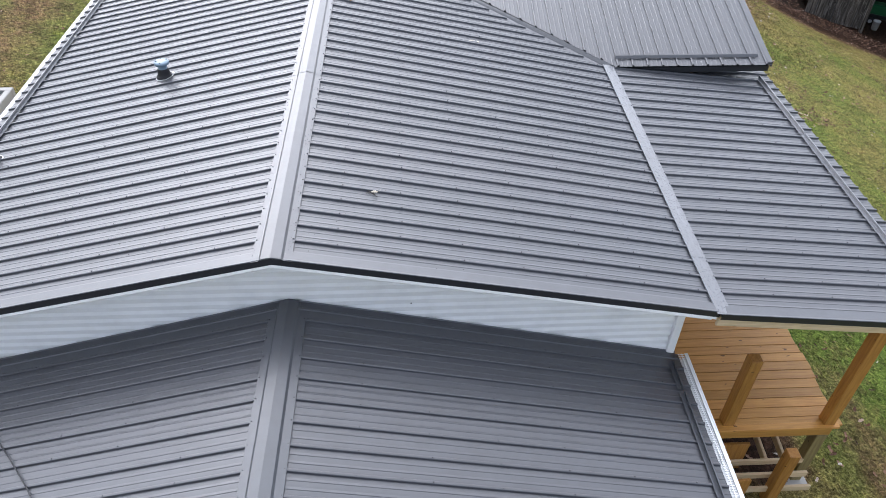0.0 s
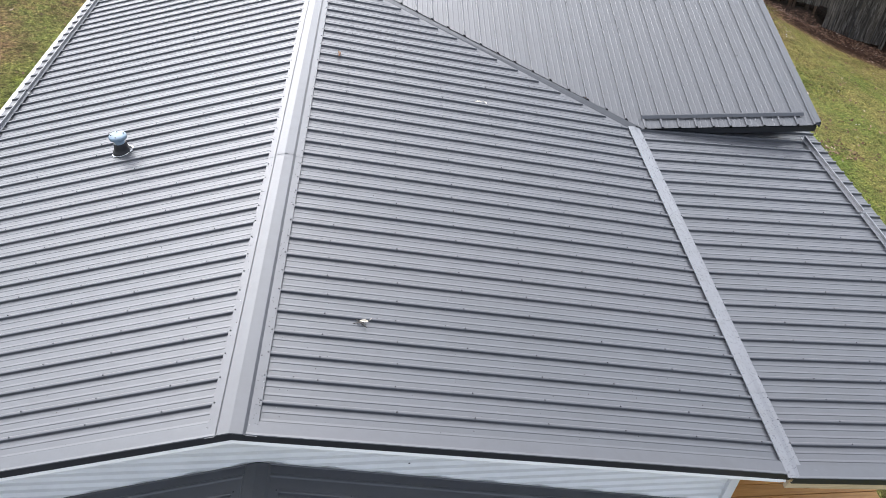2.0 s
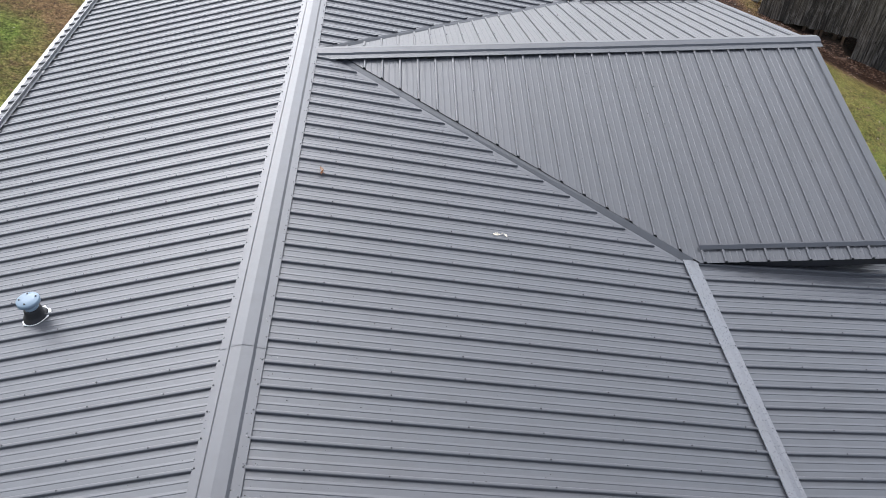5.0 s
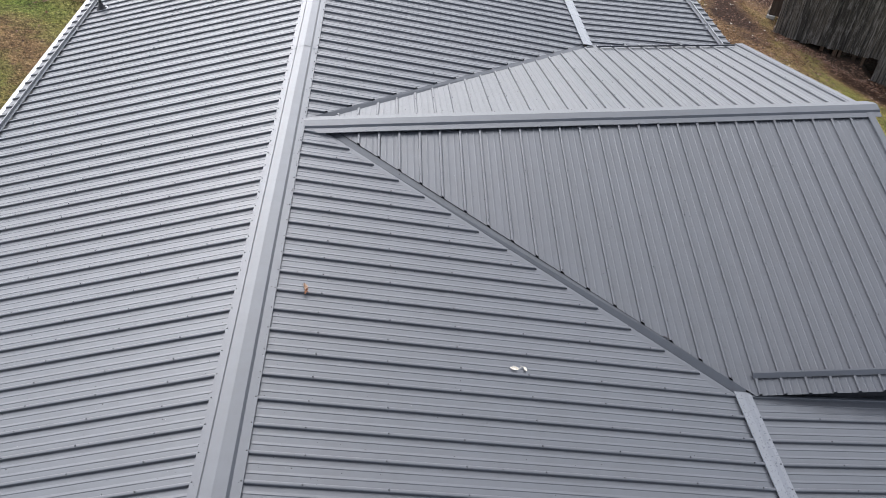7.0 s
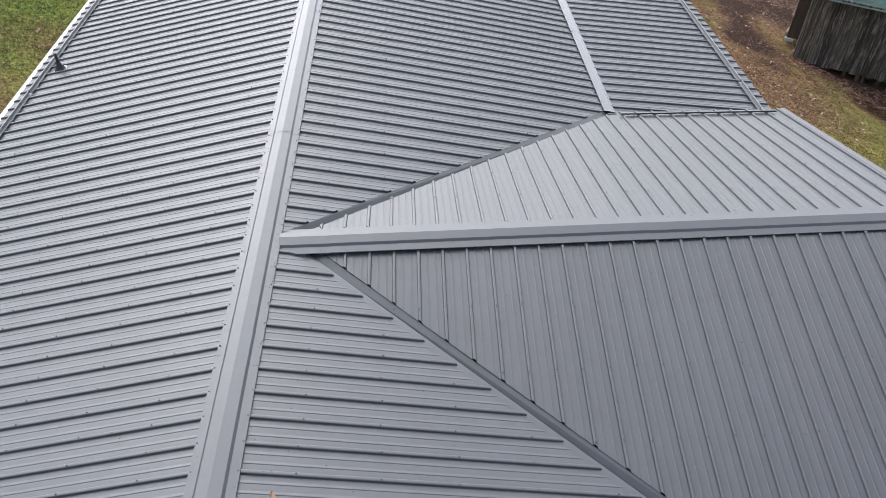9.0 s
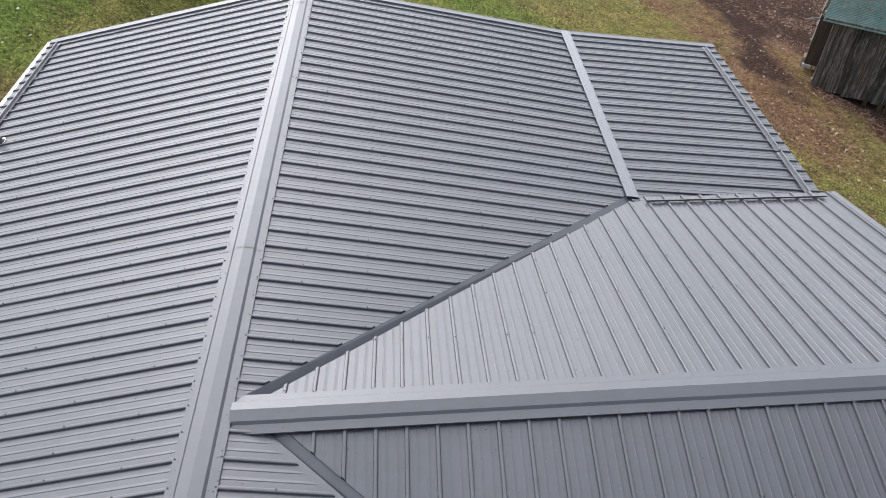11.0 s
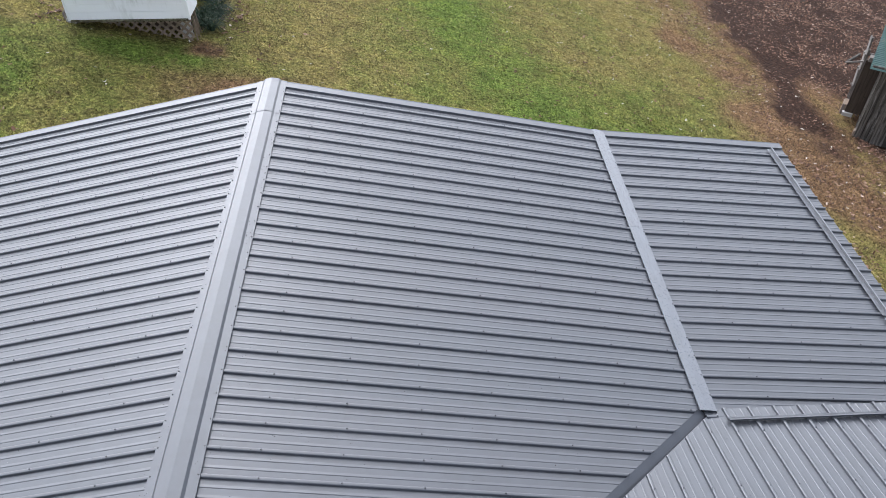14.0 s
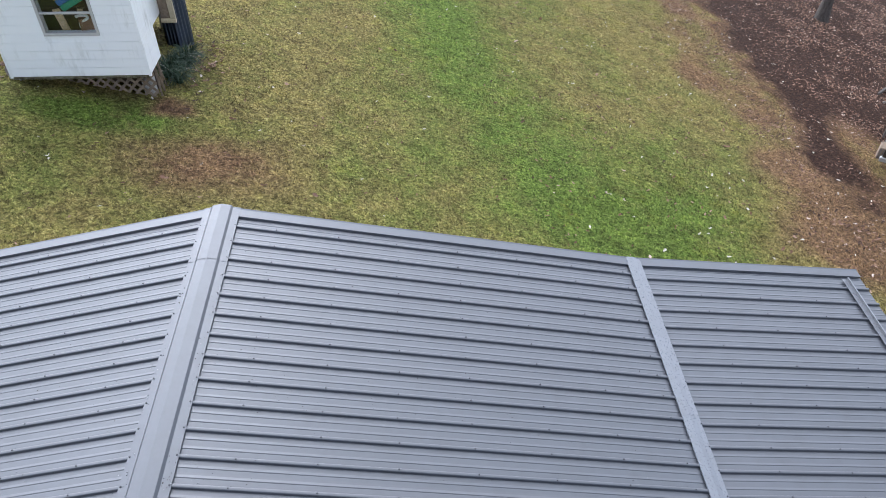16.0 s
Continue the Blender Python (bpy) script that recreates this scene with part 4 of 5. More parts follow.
tube("service_cable", [(-2.9, -0.35, z_low(-2.9) + 0.035), (-2.6, -0.70, z_low(-2.6) + 0.03), (-2.25, -1.08, z_low(-2.25) + 0.035), (-1.95, -1.42, z_low(-1.95) + 0.03), (-1.6, -1.9, z_low(-1.6) + 0.03), (-1.3, -2.6, z_low(-1.3) + 0.03)], 0.006, DARK, None, "thin dark cable lying across the lower roof", "cable")
tube("service_cable", [(-2.75, -0.95, z_low(-2.75) + 0.03), (-2.55, -1.15, z_low(-2.55) + 0.04), (-2.42, -1.35, z_low(-2.42) + 0.035), (-2.35, -1.7, z_low(-2.35) + 0.03)], 0.012, RUBBER, None, "black cable bundle lying on the lower roof", "cable")

# ---- the weathered shed ----
shed = thing("shed", (16.5, 25.5, -3.0), "dark weathered plank shed with a teal metal roof", "shed")
SD = Vector((2.78, -1.86, 0)).normalized()
SN = Vector((SD.y, -SD.x, 0))
SN = SN if SN.y < 0 else -SN           # faces the house
SA = Vector((15.05, 25.97, 0))
rs = random.Random(11)


def plank_wall(origin, along, out, length, step, bottom, top):
    s = 0.0
    while s < length:
        w = step * rs.uniform(0.75, 1.2)
        w = min(w, length - s)
        b, t = bottom(s + w / 2) + rs.uniform(-0.04, 0.03), top(s + w / 2)
        lean = rs.uniform(-0.006, 0.006)
        m = Matrix.Translation(origin + along * s + out * rs.uniform(0.0, 0.016)) @ Matrix((along, out, Vector((lean, 0, 1)).normalized())).transposed().to_4x4()
        wpart("plank", boxed((0.004, -0.022, b), (w - 0.005, 0.0, t), m, 0.003), BARNWOOD, shed)
        s += w
    m = Matrix.Translation(origin) @ Matrix((along, out, Vector((0, 0, 1)))).transposed().to_4x4()
    for a, b in ((0.02, min(3.7, length)), (3.7, length)):
        if b - a > 0.1:
            wpart("wall_lining", boxed((a, -0.06, max(bottom(a + 0.02), bottom(b - 0.02)) + 0.02), (b, -0.035, top(a) - 0.05), m), DARK, shed, "dark inner lining")


def sill(s):
    return -2.78 if s < 3.72 else -3.80 - 0.02 * (s - 3.72)


plank_wall(SA, SD, SN, 5.95, 0.19, sill, lambda s: -0.50)
plank_wall(SA, -SN, -SD, 5.0, 0.2, lambda s: -2.75, lambda s: -0.45)
plank_wall(SA + SD * 9.6 - SN * 0.2, -SN, SD, 4.8, 0.2, lambda s: -4.6, lambda s: -0.45)
plank_wall(SA - SN * 5.0, SD, -SN, 9.6, 0.24, lambda s: -4.5 if s > 3.5 else -3.0, lambda s: -0.3)
for s in (0.05, 3.7, 5.95, 9.5):
    p = SA + SD * s - SN * 0.10
    gz = sill(s - 0.05) - 0.16
    wpart("corner_post", beam((p.x, p.y, gz), (p.x, p.y, -0.55), 0.12, 0.12, (1, 0, 0)), BARNWOOD, shed)
SKIRTWOOD = wood("reddish_skirting_board", (0.12, 0.075, 0.05), (0.03, 0.02, 0.014), (8, 8, 1), 0.85, 0.0, (0.5, 1.3))
s0 = 1.3
while s0 < 3.65:   # loose boards standing beneath the sill
    w = rs.uniform(0.09, 0.17)
    p = SA + SD * s0 - SN * rs.uniform(0.16, 0.30)
    if rs.random() < 0.45:
        wpart("skirting_board", beam((p.x, p.y, ground_z(p.x, p.y) - 0.1), (p.x + rs.uniform(-0.03, 0.03), p.y, -2.72), w, 0.025, SN), SKIRTWOOD, shed, "loose reddish skirting board")
    s0 += w + 0.015
SM = Matrix.Translation(SA) @ Matrix((SD, SN, Vector((0, 0, 1)))).transposed().to_4x4()
GREYWOOD = wood("bleached_grey_timber", (0.22, 0.20, 0.185), (0.10, 0.09, 0.08), (5, 5, 5), 0.85)
DOORWOOD = wood("dark_brown_old_board", (0.070, 0.052, 0.040), (0.022, 0.016, 0.013), (11, 11, 0.7), 0.85)
wpart("side_panel", boxed((-0.47, -1.02, -2.46), (-0.01, -0.98, -0.72), SM, 0.006), DOORWOOD, shed, "dark brown board panel set back beside the corner")
wpart("panel_sill", boxed((-0.52, -1.06, -2.57), (-0.22, -0.92, -2.45), SM, 0.012), CONCRETE, shed, "pale grey sill block under the dark panel")
wpart("corner_board", boxed((-0.06, -0.16, -2.95), (-0.01, 0.03, -2.46), SM, 0.006), LATTICE, shed, "greenish grey board at the corner")
wpart("top_plate", boxed((-0.42, -1.10, -0.72), (0.0, -0.85, -0.58), SM, 0.01), GREYWOOD, shed, "grey weathered plate under the eave")
wpart("eave_board", beam(SA + SN * 0.12 - SD * 0.3 + Vector((0, 0, -0.42)), SA + SN * 0.12 + SD * 9.7 + Vector((0, 0, -0.55)), 0.04, 0.12), BARNWOOD, shed)


SOIL = material("dark_crumbly_soil", (0.04, 0.022, 0.014), 0.95)
link(SOIL, ramp(SOIL, noise_tex(SOIL, coords(SOIL), 11, 8, 0.85), [(0.34, (0.010, 0.006, 0.004)), (0.55, (0.05, 0.027, 0.016)), (0.74, (0.17, 0.105, 0.07))]), bsdf(SOIL, "Base Color"))


def bank_z(s, o):
    """Height of the earth heaped against the foot of the plank wall."""
    p = SA + SD * s + SN * o
    crest = -2.84 - 0.10 * s + 0.035 * noise.noise((s * 2.3, o * 2, 4))
    return ground_z(p.x, p.y) - 0.03 + max(0.0, crest - ground_z(p.x, p.y)) * smooth01((0.95 - o) / 0.95) * smooth01((3.75 - s) / 0.7)


bm = bmesh.new()
rows = [[bm.verts.new((*(SA + SD * (0.12 * i) + SN * (0.1 * k - 0.5)).xy, bank_z(0.12 * i, max(0.0, 0.1 * k - 0.5)) + 0.02 * noise.noise((i * 0.9, k * 0.8, 2)))) for k in range(17)] for i in range(33)]
for a, b in zip(rows, rows[1:]):
    for k in range(16):
        bm.faces.new((a[k], b[k], b[k + 1], a[k + 1]))
part("soil_bank", bm, SOIL, None, "dark soil heaped against the shed's foot", "soil", "structure", "", True)


def teal_metal():
    m = material("teal_corrugated_steel", (0.07, 0.20, 0.19), 0.55)
    v = coords(m)
    c = ramp(m, noise_tex(m, v, 2.2, 5, 0.7), [(0.35, (0.07, 0.145, 0.135)), (0.6, (0.13, 0.215, 0.20)), (0.8, (0.20, 0.20, 0.15))])
    link(m, c, bsdf(m, "Base Color"))
    return m


bm = bmesh.new()
rows = []
n = 12
for j in range(431):   # the waves run along the eave
    o = 0.22 - 0.0127 * j
    z = -0.44 + 0.27 * min(0.22 - o, o + 5.24) + 0.009 * math.sin(o * 2 * math.pi / 0.0762)
    row = []
    for i in range(n + 1):
        s = -0.35 + 10.3 * i / n
        q = SA + SD * s + SN * o
        row.append(bm.verts.new((q.x, q.y, z - 0.012 * s)))
    rows.append(row)
for a, b in zip(rows, rows[1:]):
    for i in range(n):
        bm.faces.new((a[i], a[i + 1], b[i + 1], b[i]))
bmesh.ops.solidify(bm, geom=bm.faces[:], thickness=0.004)
wpart("roof", bm, teal_metal(), shed, "teal corrugated metal roof with moss and leaves")

# ---- green lawn tractor in the open bay ----
GREEN = material("tractor_green", (0.02, 0.13, 0.05), 0.35)
TYRE = material("tyre_rubber", (0.015, 0.015, 0.015), 0.8)
RIMW = material("pale_wheel_rim", (0.55, 0.56, 0.55), 0.5)
tc = Vector((22.2, 24.78, 0))
tz = ground_z(22.1, 24.7) + 0.02
tractor = thing("lawn_tractor", (tc.x, tc.y, tz), "green ride-on lawn tractor parked in the shed's open bay", "lawn tractor")
TM = Matrix.Translation((tc.x, tc.y, tz)) @ Matrix((-SN, -SD, Vector((0, 0, 1)))).transposed().to_4x4()
wpart("hood", boxed((-0.30, -0.2, 0.42), (0.30, 0.65, 0.85), TM, 0.07), GREEN, tractor, "rounded green hood")
wpart("grille", boxed((-0.22, 0.65, 0.48), (0.22, 0.675, 0.78), TM, 0.01), DARK, tractor, "black grille")
for z0 in (0.55, 0.66):
    wpart("grille_bar", boxed((-0.20, 0.676, z0), (0.20, 0.69, z0 + 0.03), TM, 0.004), RIMW, tractor, "pale bar across the grille")
wpart("seat", boxed((-0.24, -0.9, 0.62), (0.24, -0.45, 0.80), TM, 0.05), DARK, tractor, "black padded seat")
wpart("chassis", boxed((-0.26, -0.9, 0.28), (0.26, 0.6, 0.45), TM, 0.03), DARK, tractor)
for x, y0, r, w in ((-0.40, 0.42, 0.20, 0.14), (0.40, 0.42, 0.20, 0.14), (-0.44, -0.65, 0.27, 0.2), (0.44, -0.65, 0.27, 0.2)):
    mm = TM @ Matrix.Translation((x, y0, r)) @ Euler((0, radians(90), 0)).to_matrix().to_4x4()
    wh = wpart("wheel", lathe([(r * 0.55, -w / 2), (r * 0.9, -w / 2), (r, -w * 0.3), (r, w * 0.3), (r * 0.9, w / 2), (r * 0.55, w / 2)], 24, mm), TYRE, tractor, "black tyre", "", True)
    wpart("rim", lathe([(r * 0.3, -w / 2 - 0.01), (r * 0.56, -w * 0.42), (r * 0.56, w * 0.42), (r * 0.3, w / 2 + 0.01)], 20, mm), RIMW, wh, "pale metal rim", "", True)
bk = Vector((21.35, 23.8, 0))
bucket = thing("bucket", (bk.x, bk.y, ground_z(bk.x, bk.y) + 0.02), "white plastic bucket standing in front of the tractor", "bucket")
bm_m = Matrix.Translation((bk.x, bk.y, ground_z(bk.x, bk.y) + 0.02))
wpart("body", lathe([(0.13, 0.0), (0.15, 0.36), (0.158, 0.36), (0.158, 0.38), (0.14, 0.38), (0.12, 0.05)], 24, bm_m), SEAL, bucket, "", "", True)

# ---- the small white building behind the lawn ----
WX0, WX1, WY, WZ0 = -5.33, -2.845, 23.18, 2.52
cabin = thing("white_cabin", (-4, 25, 1.9), "small white clapboard cabin on a lattice skirt", "cabin")
GLASS = material("window_glass", (0.9, 0.92, 0.92), 0.03, 0.0, 0.3)
GLASS.node_tree.nodes["Principled BSDF"].inputs["Transmission Weight"].default_value = 1.0
# Dark brown with the dimness of the cabin's inside mixed in.
INNER = material("shade_darkened_brown", (0.060, 0.042, 0.034), 0.9)
ALU = material("grey_window_frame", (0.42, 0.41, 0.40), 0.5)
# front wall with the window opening
WIN = (-4.42, -3.56, 3.36, 4.6)
TOP = 5.0
fw = wpart("front_wall", boxed((WX0, WY, WZ0), (WIN[0], WY + 0.1, TOP)), OLD_SIDING, cabin, "weathered white clapboard wall")
box_parts = [((WIN[1], WY, WZ0), (WX1, WY + 0.1, TOP)), ((WIN[0], WY, WZ0), (WIN[1], WY + 0.1, WIN[2])), ((WIN[0], WY, WIN[3]), (WIN[1], WY + 0.1, TOP))]
for lo, hi in box_parts:
    wpart("front_wall", boxed(lo, hi), OLD_SIDING, cabin, "weathered white clapboard wall")
z = WZ0
while z < TOP - 0.05:
    segs = [(WX0, WX1)] if z + 0.165 < WIN[2] - 0.05 or z > WIN[3] else [(WX0, WIN[0] - 0.05), (WIN[1] + 0.05, WX1)]
    for xa, xb in segs:
        bm = boxed((xa, WY - 0.018, z + 0.0035), (xb, WY - 0.002, z + 0.165), None, 0.003)
        wpart("clapboard", bm, OLD_SIDING, fw)
    z += 0.165
for lo, hi in (((WX1 - 0.1, WY + 0.1, WZ0), (WX1, WY + 0.74, TOP)), ((WX1 - 0.55, WY + 0.64, WZ0), (WX1 - 0.1, WY + 0.74, TOP)), ((WX1 - 0.55, WY + 0.74, WZ0), (WX1 - 0.47, WY + 4, TOP)), ((WX0, WY + 0.1, WZ0), (WX0 + 0.1, WY + 4, TOP)), ((WX0, WY + 3.9, WZ0), (WX1, WY + 4, TOP))):
    wpart("side_wall", boxed(lo, hi), OLD_SIDING, cabin, "white side wall")
z = WZ0
while z < TOP - 0.05:
    bm = boxed((WX1 + 0.002, WY - 0.01, z + 0.0035), (WX1 + 0.016, WY + 0.74, z + 0.165), None, 0.003)
    wpart("clapboard", bm, OLD_SIDING, fw)
    z += 0.165
wpart("corner_board", boxed((WX1 - 0.02, WY - 0.03, WZ0 - 0.02), (WX1 + 0.025, WY + 0.02, TOP), None, 0.004), OLD_SIDING, cabin, "white corner board")
wpart("corner_board", boxed((WX0 - 0.02, WY - 0.025, WZ0 - 0.02), (WX0 + 0.03, WY + 0.02, TOP), None, 0.004), OLD_SIDING, cabin, "white corner board")
wpart("floor", boxed((WX0 + 0.02, WY + 0.02, WZ0 - 0.03), (WX1 - 0.02, WY + 0.73, WZ0 + 0.05)), INNER, cabin)
wpart("floor", boxed((WX0 + 0.02, WY + 0.73, WZ0 - 0.03), (WX1 - 0.5, WY + 3.9, WZ0 + 0.05)), INNER, cabin)
MOSSY = material("mossy_rotten_wood", (0.12, 0.11, 0.07), 0.95)
link(MOSSY, ramp(MOSSY, noise_tex(MOSSY, coords(MOSSY), 14, 6, 0.8), [(0.36, (0.030, 0.024, 0.016)), (0.5, (0.10, 0.085, 0.05)), (0.62, (0.20, 0.20, 0.13)), (0.72, (0.42, 0.42, 0.38))]), bsdf(MOSSY, "Base Color"))
bm = bmesh.new()
prev = None
for i in range(91):   # crumbled along its lower edge
    x = WX0 + 0.02 + (WX1 - WX0 - 0.04) * i / 90
    n1, n2 = noise.noise((x * 7, 1, 0)), noise.noise((x * 17, 5, 0))
    y0, zb = WY - 0.022 + 0.022 * n1 + 0.012 * n2, WZ0 - 0.055 - 0.030 * n2 - 0.025 * n1
    ring = [bm.verts.new(p) for p in ((x, WY + 0.1, WZ0 - 0.004), (x, y0 + 0.012, WZ0 - 0.004), (x, y0, WZ0 - 0.022), (x, y0 + 0.008, zb), (x, WY + 0.1, zb))]
    if prev:
        for k in range(5):
            bm.faces.new((prev[k], prev[(k + 1) % 5], ring[(k + 1) % 5], ring[k]))
    else:
        bm.faces.new(ring[::-1])
    prev = ring
bm.faces.new(prev)
bmesh.ops.recalc_face_normals(bm, faces=bm.faces)
wpart("sill_beam", bm, MOSSY, cabin, "mossy rotting sill board under the clapboards")
win = wpart("window", boxed((WIN[0] - 0.05, WY - 0.035, WIN[2] - 0.055), (WIN[1] + 0.05, WY + 0.02, WIN[2]), None, 0.004), ALU, cabin, "grey-framed sash window")
for lo, hi in (((WIN[0] - 0.05, WY - 0.035, WIN[2]), (WIN[0], WY + 0.02, WIN[3])), ((WIN[1], WY - 0.035, WIN[2]), (WIN[1] + 0.05, WY + 0.02, WIN[3])), ((WIN[0], WY - 0.03, 3.70), (WIN[1], WY + 0.015, 3.735)), ((WIN[0] - 0.05, WY - 0.035, WIN[3]), (WIN[1] + 0.05, WY + 0.02, WIN[3] + 0.05))):
    wpart("window_frame", boxed(lo, hi, None, 0.003), ALU, win)
for z0, z1 in ((WIN[2], 3.70), (3.735, WIN[3])):
    g = wpart("pane", boxed((WIN[0], WY + 0.004, z0), (WIN[1], WY + 0.008, z1)), GLASS, win, "dusty window glass")
    g.visible_shadow = False
# stored things seen through the window
CARD = material("brown_cardboard", (0.30, 0.17, 0.10), 0.8)
for lo, hi, mat, nm, lb, rz in (((-0.06, -0.03, 0.0), (0.06, 0.03, 1.15), RAWWOOD, "board", "plain board leaning inside the window", -9), ((-0.045, -0.03, 0.0), (0.045, 0.03, 1.1), RAWWOOD, "board", "plain stick leaning inside the window", 4), ((-0.25, -0.12, 0.0), (0.25, 0.12, 0.42), CARD, "cardboard_box", "brown cardboard box stored inside the cabin", 15)):
    x0 = {-9: -4.05, 4: -3.92, 15: -3.64}[rz]
    m = pose(x0, WY + 0.26, WZ0 + (0.05 if rz != 15 else 0.62), 0, rz if rz != 15 else 0, 20)
    o = part(nm, boxed(lo, hi, m, 0.005), mat, None, lb, nm.replace("_", " "))
PIPE_W = material("white_plastic_pipe", (0.7, 0.71, 0.70), 0.4)
tube("plastic_pipe", [(-3.88, WY + 0.1, 3.60), (-3.74, WY + 0.1, 3.64), (-3.66, WY + 0.1, 3.60), (-3.72, WY + 0.1, 3.54), (-3.86, WY + 0.1, 3.50), (-3.84, WY + 0.12, 3.40)], 0.025, PIPE_W, None, "bent white plastic pipe inside the cabin", "pipe")
FAB = [material("toy_" + n, c, 0.6) for n, c in (("red", (0.5, 0.05, 0.03)), ("yellow", (0.6, 0.42, 0.02)), ("blue", (0.03, 0.15, 0.45)), ("green", (0.04, 0.35, 0.2)))]
kite = thing("striped_kite", (-4.15, WY + 0.35, 3.85), "bright striped fabric bundle hung inside the window", "fabric bundle")
for i, mt in enumerate(FAB):
    wpart("stripe", boxed((-0.26 + i * 0.11, -0.02, -0.20), (-0.15 + i * 0.11, 0.02, 0.26), pose(-3.98, WY + 0.16, 3.92, 0, 62, 0), 0.015), mt, kite)
shelf = part("shelf_board", boxed((WX0 + 0.1, WY + 0.2, 3.70), (WX1 - 0.6, WY + 0.5, 3.73)), INNER, None, "dim shelf board behind the window", "shelf")
# Added panels behind the window; the room's dimness is put into their colour.
for lo, hi in (((WX0 + 0.1, WY + 0.59, WZ0 + 0.05), (WX1 - 0.1, WY + 0.63, TOP)), ((WX0 + 0.1, WY + 0.1, WZ0 + 0.05), (WX0 + 0.12, WY + 0.59, TOP)), ((WX1 - 0.12, WY + 0.1, WZ0 + 0.05), (WX1 - 0.1, WY + 0.59, TOP))):
    wpart("inner_lining", boxed(lo, hi), INNER, cabin, "added inner panel, the room's dimness painted into its dark colour")
# Unseen slab, added only to stop light falling in from above.
wpart("roof", boxed((WX0, WY, TOP), (WX1, WY + 4.0, TOP + 0.08)), GREYWOOD, cabin, "unseen flat roof added to keep light out of the cabin")
# lattice skirt
def lattice(x0, x1, y, z0f, z1):
    m_len = z1 - min(z0f(x0), z0f(x1))
    for s in (-1, 1):
        x = x0 - m_len
        while x < x1 + m_len:
            a, b = Vector((x, y + 0.006 * s, z1)), Vector((x + s * m_len, y + 0.006 * s, z1 - m_len))
            bm = beam(a, b, 0.05, 0.010, (0, -1, 0), 0)
            clip(bm, Vector((x0, 0, 0)), Vector((1, 0, 0)))
            clip(bm, Vector((x1, 0, 0)), Vector((-1, 0, 0)))
            if len(bm.faces):
                wpart("lath", bm, LATTICE, skirt)
            else:
                bm.free()
            x += 0.185


skirt = wpart("lattice_skirt", boxed((WX0 + 0.05, WY + 0.42, WZ0 - 0.10), (WX1 - 0.10, WY + 0.47, WZ0 - 0.035), None, 0.004), LATTICE, cabin, "brown diagonal lattice skirt")
lattice(-5.2, WX1 - 0.10, WY + 0.44, lambda x: ground_z(x, WY + 0.44) - 0.03, WZ0 - 0.04)
for i in range(2):   # short return along the side
    y0 = WY + 0.50 + 0.2 * i
    for s, h in ((1, 0.0), (-1, 0.012)):
        wpart("lath", beam((WX1 - 0.09 + h, y0, WZ0 - 0.05), (WX1 - 0.09 + h, y0 + s * 0.22 + (0.22 if s < 0 else 0), ground_z(WX1, y0)), 0.012, 0.036, (1, 0, 0), 0), LATTICE, skirt)
wpart("skirt_backing", boxed((WX0 + 0.1, WY + 0.75, 1.2), (WX1 - 0.2, WY + 0.80, WZ0 - 0.04)), INNER, cabin)
NAVY = material("navy_metal_skirting", (0.085, 0.105, 0.15), 0.32)
for x, y0 in ((WX0 - 0.03, WY + 0.22), (WX1 - 0.3, WY + 0.6), (WX0 + 0.15, WY + 3.6), (WX1 - 0.7, WY + 3.6)):
    wpart("pier", boxed((x - 0.1, y0 - 0.1, ground_z(x, y0) - 0.1), (x + 0.1, y0 + 0.1, WZ0 - 0.03), None, 0.01), CONCRETE, cabin, "grey block pier")
bm = bmesh.new()   # rough stone lying under the corner
bmesh.ops.create_icosphere(bm, subdivisions=3, radius=0.5)
for v in bm.verts:
    v.co *= 1 + 0.25 * noise.noise(v.co * 2.4) + 0.06 * noise.noise(v.co * 9)
    v.co = Vector((v.co.x * 0.34 + WX0 - 0.08, v.co.y * 0.5 + WY + 0.40, v.co.z * 0.36 + ground_z(WX0 - 0.1, WY + 0.42) + 0.08))
STONE = material("grey_field_stone", (0.20, 0.18, 0.16), 0.9)
link(STONE, ramp(STONE, noise_tex(STONE, coords(STONE), 9, 6, 0.7), [(0.35, (0.05, 0.042, 0.035)), (0.65, (0.21, 0.18, 0.15))]), bsdf(STONE, "Base Color"))
part("field_stone", bm, STONE, None, "rough grey field stone under the cabin corner", "stone", "", "", True)
# side bay: tan-framed opening over navy ribbed metal
side = thing("side_porch", (-3.1, 26.4, 1.8), "small side porch with tan frame and navy ribbed skirting", "porch")
for a, b, top in (((-3.31, 25.84), (-3.03, 25.84), 2.33), ((-3.03, 25.84), (-2.83, 26.12), 4.7), ((-2.83, 26.12), (-3.15, 27.2), 4.7)):
    L = math.hypot(b[0] - a[0], b[1] - a[1])
    n = max(2, int(L / 0.07))
    bm = bmesh.new()
    prev = None
    dx, dy = (b[0] - a[0]) / L, (b[1] - a[1]) / L
    for i in range(4 * n + 1):
        f = i / (4 * n)
        o = (0.0, 0.0, 0.016, 0.016)[i % 4]
        x, y0 = a[0] + (b[0] - a[0]) * f + dy * o, a[1] + (b[1] - a[1]) * f - dx * o
        lo, hi = bm.verts.new((x, y0, ground_z(x, y0) - 0.05)), bm.verts.new((x, y0, top))
        if prev:
            bm.faces.new((prev[0], lo, hi, prev[1]))
        prev = (lo, hi)
    bmesh.ops.solidify(bm, geom=bm.faces[:], thickness=0.003)
    wpart("ribbed_skirting", bm, NAVY, side, "navy ribbed metal skirting")
